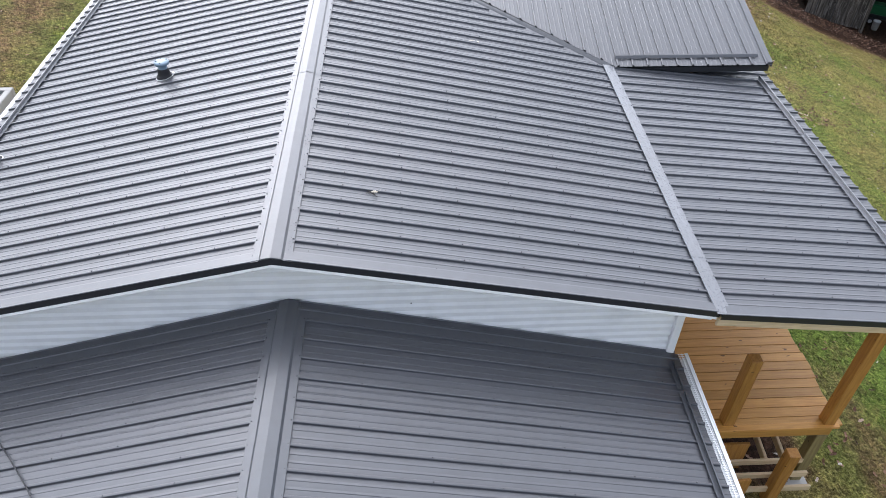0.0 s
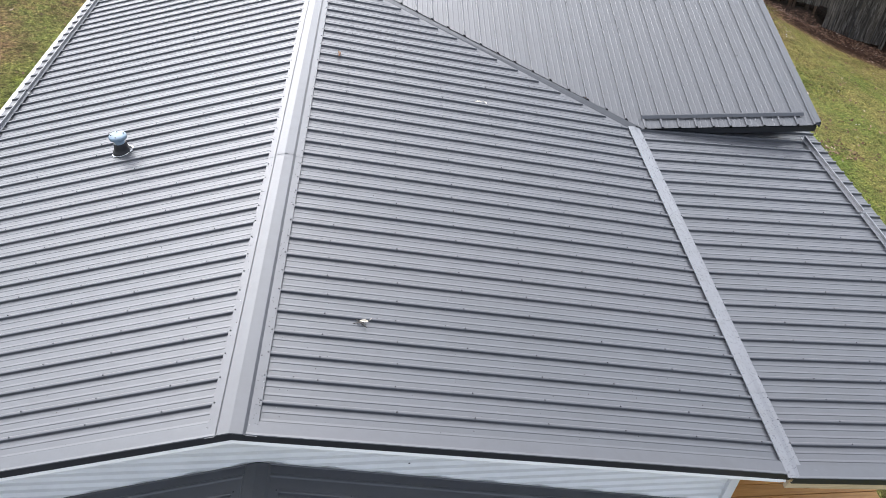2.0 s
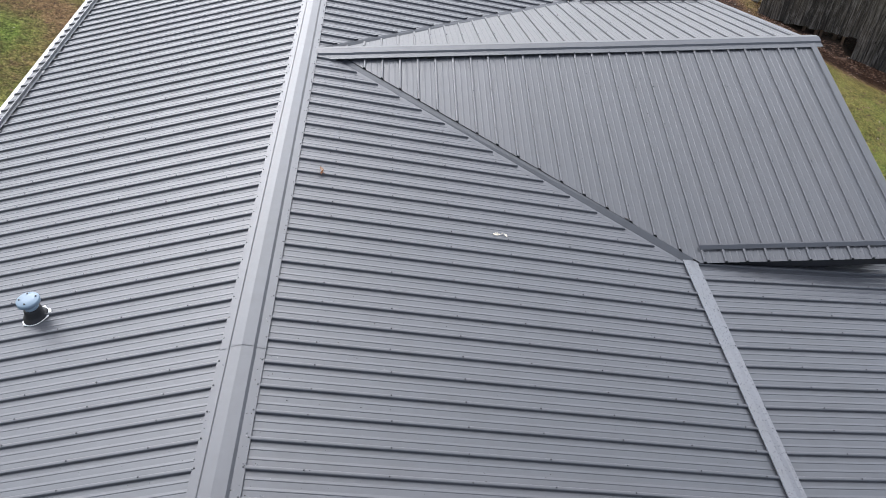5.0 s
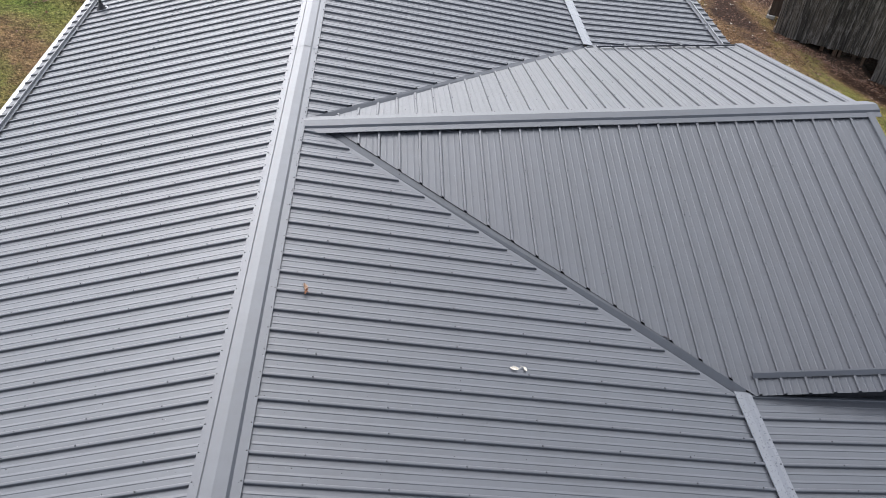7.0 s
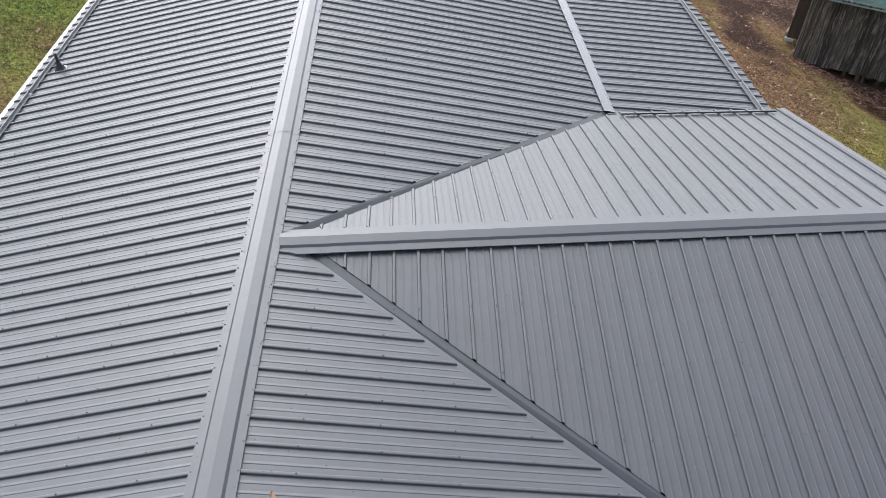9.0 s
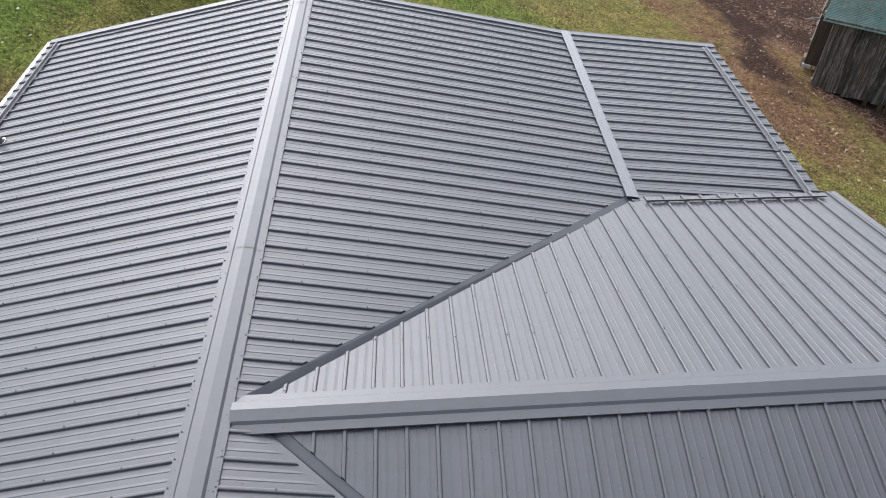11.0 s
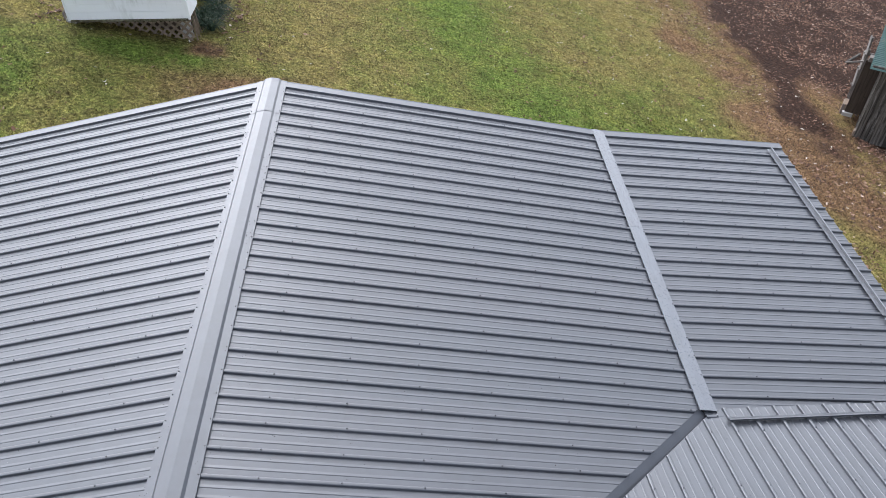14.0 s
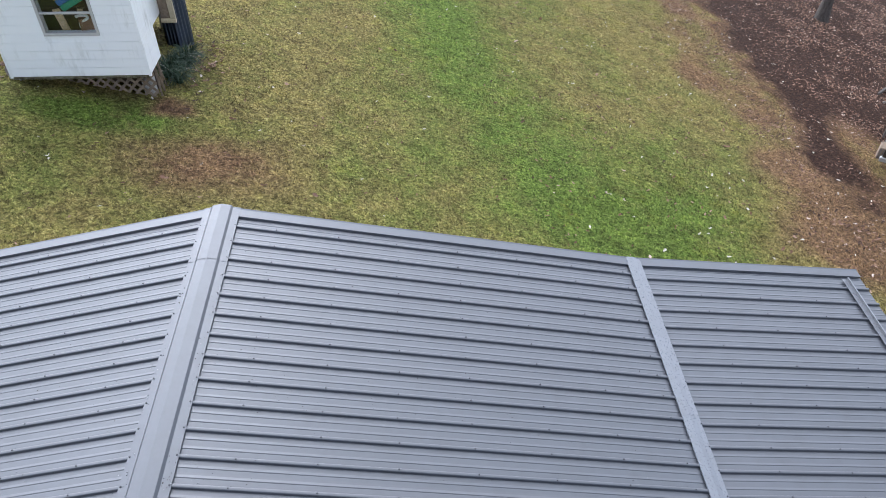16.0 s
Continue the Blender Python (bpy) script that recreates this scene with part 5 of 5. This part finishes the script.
TAN = wood("tan_painted_frame", (0.60, 0.52, 0.38), (0.45, 0.38, 0.27), (8, 8, 8), 0.6)
for lo, hi in (((-3.31, 25.80, 2.33), (-2.99, 25.90, 2.41)), ((-3.10, 25.80, 2.41), (-2.99, 25.90, 4.6)), ((-3.31, 25.80, 4.6), (-2.99, 25.90, 4.7))):
    wpart("frame_rail", boxed(lo, hi, None, 0.006), TAN, side, "tan painted frame timber")
wpart("door_panel", boxed((-3.31, 25.86, 2.41), (-3.10, 25.89, 4.6), None, 0.004), LATTICE, side, "brown weathered door panel")
wpart("porch_floor", boxed((-3.31, 25.93, 2.26), (-3.05, 27.0, 2.30)), LATTICE, side, "brown plank porch floor")

# clump of strap-leaved grass at the cabin corner
GRASSY = material("strap_leaf_green", (0.035, 0.06, 0.025), 0.75, 0, 0.25)
link(GRASSY, ramp(GRASSY, GRASSY.node_tree.nodes.new("ShaderNodeNewGeometry").outputs["Random Per Island"], [(0.0, (0.010, 0.020, 0.012)), (0.8, (0.032, 0.056, 0.030)), (0.94, (0.07, 0.10, 0.06)), (1.0, (0.30, 0.28, 0.21))]), bsdf(GRASSY, "Base Color"))
rg = random.Random(5)


def strap_clump(x, y, n, spread, name, label):
    """Tufts of arching strap leaves; each leaf bends outward and down."""
    bm = bmesh.new()
    tufts = [(x + rg.uniform(-0.8, 0.8) * spread, y + rg.uniform(-2.6, 4.0) * spread) for _ in range(9)]
    for i in range(n):
        bx, by = tufts[i % 9]
        a = rg.uniform(0, 2 * math.pi)
        bx, by = bx + 0.06 * math.cos(a), by + 0.06 * math.sin(a)
        a2 = a + rg.uniform(-0.5, 0.5)
        L = rg.uniform(0.4, 0.85)
        d = Vector((math.cos(a2), math.sin(a2), 0))
        s = Vector((-d.y, d.x, 0)) * rg.uniform(0.009, 0.017)
        prev = None
        for k in range(6):
            f = k / 5
            p = Vector((bx, by, ground_z(bx, by) - 0.03)) + d * (L * 0.6 * f ** 1.6) + Vector((0, 0, L * (1.25 * f - 1.05 * f * f)))
            w = s * (1 - 0.85 * f)
            q = (bm.verts.new(p - w), bm.verts.new(p + w))
            if prev:
                bm.faces.new((prev[0], prev[1], q[1], q[0]))
            prev = q
    part(name, bm, GRASSY, None, label, "plant")


strap_clump(-2.88, 24.7, 620, 0.2, "strap_leaf_clump", "dark green strap-leaved clump beside the cabin corner")

# ---- trees beyond the lawn ----
BARK = material("grey_bark", (0.16, 0.14, 0.12), 0.9)
link(BARK, ramp(BARK, noise_tex(BARK, coords(BARK, (9, 9, 1.5)), 2.5, 6, 0.7), [(0.3, (0.035, 0.028, 0.023)), (0.7, (0.16, 0.135, 0.115))]), bsdf(BARK, "Base Color"))
bump(BARK, noise_tex(BARK, coords(BARK, (9, 9, 1.5)), 2.5, 6, 0.7), 0.8, 0.02)


def tree(x, y, height, r, lean):
    z = ground_z(x, y)
    t = thing("tree", (x, y, z), "bare grey-barked tree trunk rising from leaf litter", "tree", "trees at the wood's edge")
    bm = bmesh.new()
    n, prev = 12, None
    for i in range(13):
        f = i / 12
        rr = r * (1 - 0.75 * f) * (1.35 if i == 0 else 1)
        ring = [bm.verts.new((x + lean[0] * f * height + rr * math.cos(k * 2 * math.pi / n) * (1 + 0.12 * math.sin(3 * k)), y + lean[1] * f * height + rr * math.sin(k * 2 * math.pi / n), z - 0.15 + f * height)) for k in range(n)]
        if prev:
            for k in range(n):
                bm.faces.new((prev[k], prev[(k + 1) % n], ring[(k + 1) % n], ring[k]))
        prev = ring
    wpart("trunk", bm, BARK, t, "", "", True)
    for i in range(9):
        f = 0.45 + 0.055 * i
        a = i * 2.4
        p = Vector((x + lean[0] * f * height, y + lean[1] * f * height, z + f * height))
        L = height * 0.3 * (1.2 - f)
        pts = [p, p + Vector((math.cos(a) * L * 0.5, math.sin(a) * L * 0.5, L * 0.35)), p + Vector((math.cos(a) * L, math.sin(a) * L, L * 0.9))]
        bm = beam(pts[0], pts[1], r * 0.3, r * 0.3)
        bm2 = beam(pts[1], pts[2], r * 0.16, r * 0.16)
        wpart("limb", bm, BARK, t)
        wpart("limb", bm2, BARK, t)


tree(19.75, 39.6, 11, 0.23, (0.02, 0.03))
# storage rack of grey timbers against the shed's side
rack = thing("timber_rack", tuple(SM @ Vector((-0.5, -2.2, -2.9))), "rickety rack of bleached grey timbers against the shed", "rack")
for lo, hi in (((-0.50, -1.9, -2.95), (-0.44, -1.82, -0.75)), ((-0.50, -3.2, -3.0), (-0.44, -3.12, -0.9)), ((-0.1, -1.9, -2.95), (-0.05, -1.82, -0.8))):
    wpart("upright", boxed(lo, hi, SM, 0.006), GREYWOOD, rack)
for z in (-2.0, -1.45, -0.95):
    wpart("rail", boxed((-0.55, -3.3, z), (-0.50, -1.75, z + 0.06), SM, 0.006), GREYWOOD, rack)
    wpart("crossbar", boxed((-0.60, -1.95, z + 0.01), (-0.02, -1.90, z + 0.06), SM, 0.006), GREYWOOD, rack)
wpart("brace", beam(SM @ Vector((-0.95, -2.3, -1.5)), SM @ Vector((-0.2, -1.95, -1.1)), 0.06, 0.05), GREYWOOD, rack, "grey pole sticking out of the rack")
wpart("stored_board", beam(SM @ Vector((-0.30, -1.3, -2.6)), SM @ Vector((-0.12, -1.25, -0.8)), 0.22, 0.03, (0, 1, 0)), DOORWOOD, rack, "dark board standing in the rack")
# slatted pale box beside it
bx = SM @ Vector((-0.44, -1.6, 0))
gz = ground_z(bx.x, bx.y)
crate = thing("crate", (bx.x, bx.y, gz), "pale grey slatted box standing beside the shed", "crate")
CM = Matrix.Translation((bx.x, bx.y, gz)) @ Matrix((SD, SN, Vector((0, 0, 1)))).transposed().to_4x4()
wpart("body", boxed((-0.14, -0.2, 0.0), (0.14, 0.2, 0.42), CM, 0.012), LATTICE, crate)
for q in (-0.13, -0.03, 0.07):
    wpart("slat", boxed((q, 0.201, 0.02), (q + 0.07, 0.215, 0.40), CM, 0.004), GREYWOOD, crate)
for a, b, w in (((18.35, 32.4), (19.5, 33.5), 0.07),):
    part("timber", beam((*a, ground_z(*a) + 0.06), (*b, ground_z(*b) + 0.10), w, 0.09), BARNWOOD, None, "grey weathered timber lying in the leaves", "timber", "", "loose timbers")

# ---- leaf litter and grass ----
LITTER = material("leaf_litter", (0.3, 0.22, 0.15), 0.85)
link(LITTER, ramp(LITTER, LITTER.node_tree.nodes.new("ShaderNodeNewGeometry").outputs["Random Per Island"], [(0.0, (0.045, 0.023, 0.014)), (0.55, (0.15, 0.074, 0.042)), (0.82, (0.27, 0.155, 0.10)), (0.94, (0.38, 0.25, 0.18)), (1.0, (0.58, 0.48, 0.40))]), bsdf(LITTER, "Base Color"))


def litter():
    r = np.random.default_rng(8)
    verts, faces = [], []

    def put(x, y, size, z):
        a, tx, ty, slim = r.uniform(0, 6.28), r.normal(0, 0.4), r.normal(0, 0.4), r.uniform(0.45, 0.95)
        ca, sa = math.cos(a), math.sin(a)
        b = len(verts)
        for u, v, h in ((0, -0.5, 0.0), (0.3, -0.12, 0.16), (0.16, 0.08, 0.05), (0.26, 0.28, 0.14), (0, 0.5, 0.1), (-0.24, 0.3, 0.12), (-0.14, 0.05, 0.05), (-0.32, -0.1, 0.18)):
            u, v = u * size * slim, v * size
            verts.append((x + u * ca - v * sa, y + u * sa + v * ca, z + 0.012 + h * size * 0.5 + abs(tx * u + ty * v)))
        faces.extend(((b, b + 1, b + 2, b + 7), (b + 7, b + 2, b + 6), (b + 2, b + 3, b + 4, b + 5), (b + 2, b + 5, b + 6)))

    count = 0
    while count < 46000:
        x, y = r.uniform(4, 26), r.uniform(12, 46)
        k = bare_amount(x, y)
        d = 0.08 + 0.2 * k + 0.7 * smooth01((x - 14.3 - 0.1 * max(0, y - 29)) / 1.6) * smooth01((y - 23) / 2)
        d = max(d, 0.6 * smooth01(1 - abs(x - 12.3) / 1.6))
        d *= 0.2 + 1.1 * max(0, min(1, 0.5 + 1.7 * noise.noise((x * 0.7, y * 0.7, 9))))
        if 4 < x < 10.5 and r.random() > 0.25:
            continue
        s, o = (x - SA.x) * SD.x + (y - SA.y) * SD.y, (x - SA.x) * SN.x + (y - SA.y) * SN.y
        if s > 0 and -3.5 < o < 0 and s < 9.5:
            continue
        d = max(d, 0.5 * smooth01(1.5 - math.hypot((x - 13.6) / 2.0, (y - 23.0) / 2.4)))
        d = max(d, 0.95 * smooth01(1.3 - abs(o - 0.6) / 1.0) * smooth01((s + 0.5) / 1.5))
        if r.random() < d:
            put(x, y, 0.035 + 0.10 * r.random() ** 2.0, ground_z(x, y))
            count += 1
    for i in range(2600):
        x, y = r.uniform(-14, 12), r.uniform(-4, 40)
        put(x, y, r.uniform(0.05, 0.11), ground_z(x, y))
    for i in range(420):
        x, y = r.uniform(6.5, 14), r.uniform(-2, 12)
        put(x, y, r.uniform(0.06, 0.13), ground_z(x, y))
    for i in range(700):   # over the soil heaped at the shed
        s, o = r.uniform(0.2, 3.6), r.uniform(0.03, 1.0)
        q = SA + SD * s + SN * o
        put(q.x, q.y, r.uniform(0.05, 0.12), max(bank_z(s, o), ground_z(q.x, q.y)) + 0.01)
    for i in range(1500):   # on the shed roof and round it
        s, o = r.uniform(0, 9), -2.4 * r.random() ** 0.6
        q = SA + SD * s + SN * o
        put(q.x, q.y, r.uniform(0.06, 0.12), -0.44 + 0.27 * (0.22 - o) - 0.012 * s + 0.006)
    for i in range(260):   # larger pale leaves lying singly
        x, y = r.uniform(-8, 14), r.uniform(-3, 38)
        put(x, y, r.uniform(0.12, 0.2), ground_z(x, y) + 0.02)
    for i in range(110):   # drifts by the cabin's corners
        x, y = WX0 - 0.35 + r.normal(0, 0.2), WY + 0.75 + r.normal(0, 0.35)
        put(x, y, r.uniform(0.06, 0.13), ground_z(x, y))
        x, y = -2.45 + r.normal(0, 0.25), 25.2 + r.normal(0, 0.7)
        put(x, y, r.uniform(0.08, 0.15), ground_z(x, y) + 0.03)
    me = bpy.data.meshes.new("leaf_litter")
    me.from_pydata(verts, [], faces)
    part("leaf_litter", me, LITTER, None, "scattered dry brown and pale leaves", "leaves", "stuff")
    verts.clear()
    faces.clear()
    for i in range(820):   # bleached oak leaves lying singly on the grass
        x, y = r.uniform(-9, 15), r.uniform(-3, 38)
        if r.random() < 0.25 + 0.75 * smooth01((x - 3) / 9):
            put(x, y, r.uniform(0.05, 0.12), ground_z(x, y) + 0.025)
    me = bpy.data.meshes.new("bleached_leaves")
    me.from_pydata(verts, [], faces)
    part("bleached_leaves", me, PALE_LEAF, None, "bleached oak leaves scattered on the lawn", "leaves", "stuff")


litter()
BLADE = material("grass_blade", (0.09, 0.11, 0.03), 0.8, 0, 0.2)
tone, _ = turf(BLADE, BLADE.node_tree.nodes.new("ShaderNodeNewGeometry").outputs["Random Per Island"])
link(BLADE, tone, bsdf(BLADE, "Base Color"))


def grass():
    r = np.random.default_rng(3)
    n = 420000
    x, y = r.uniform(-13, 15, n), r.uniform(16.0, 38, n)
    x2, y2 = np.concatenate([r.uniform(6.0, 22, 150000), r.uniform(-11, -4.3, 40000)]), np.concatenate([r.uniform(-4, 25, 150000), r.uniform(2, 22, 40000)])
    x, y = np.concatenate([x, x2]), np.concatenate([y, y2])
    keep = np.array([not (-4.05 < a < 6.45 and b < 16.5) and bare_amount(a, b) < 0.45 for a, b in zip(x, y)])
    x, y = x[keep], y[keep]
    z = np.array([ground_z(a, b) + 0.05 * noise.noise((a * 0.5, b * 0.5, 0)) + 0.02 * noise.noise((a * 1.7, b * 1.7, 3)) for a, b in zip(x, y)])
    n = len(x)
    a = r.uniform(0, 2 * math.pi, n)
    h, w, ln = r.uniform(0.015, 0.045, n), r.uniform(0.004, 0.009, n), r.uniform(0.005, 0.038, n)
    b = r.uniform(0, 2 * math.pi, n)
    v = np.empty((n, 3, 3))
    v[:, 0] = np.stack([x - w * np.cos(a), y - w * np.sin(a), z - 0.005], 1)
    v[:, 1] = np.stack([x + w * np.cos(a), y + w * np.sin(a), z - 0.005], 1)
    v[:, 2] = np.stack([x + ln * np.cos(b), y + ln * np.sin(b), z + h], 1)
    me = bpy.data.meshes.new("grass")
    me.vertices.add(3 * n)
    me.vertices.foreach_set("co", v.reshape(-1))
    me.loops.add(3 * n)
    me.loops.foreach_set("vertex_index", np.arange(3 * n, dtype=np.int32))
    me.polygons.add(n)
    me.polygons.foreach_set("loop_start", np.arange(0, 3 * n, 3, dtype=np.int32))
    me.update(calc_edges=True)
    me.validate()
    zones = np.ones((n, 4), dtype=np.float32)
    zones[:, :3] = [(bare_amount(p, q), green_amount(p, q), brown_amount(p, q)) for p, q in zip(x, y)]
    col = me.color_attributes.new("zones", "FLOAT_COLOR", "POINT")
    col.data.foreach_set("color", np.repeat(zones, 3, axis=0).reshape(-1))
    part("grass", me, BLADE, None, "short patchy lawn grass", "grass", "stuff")


grass()
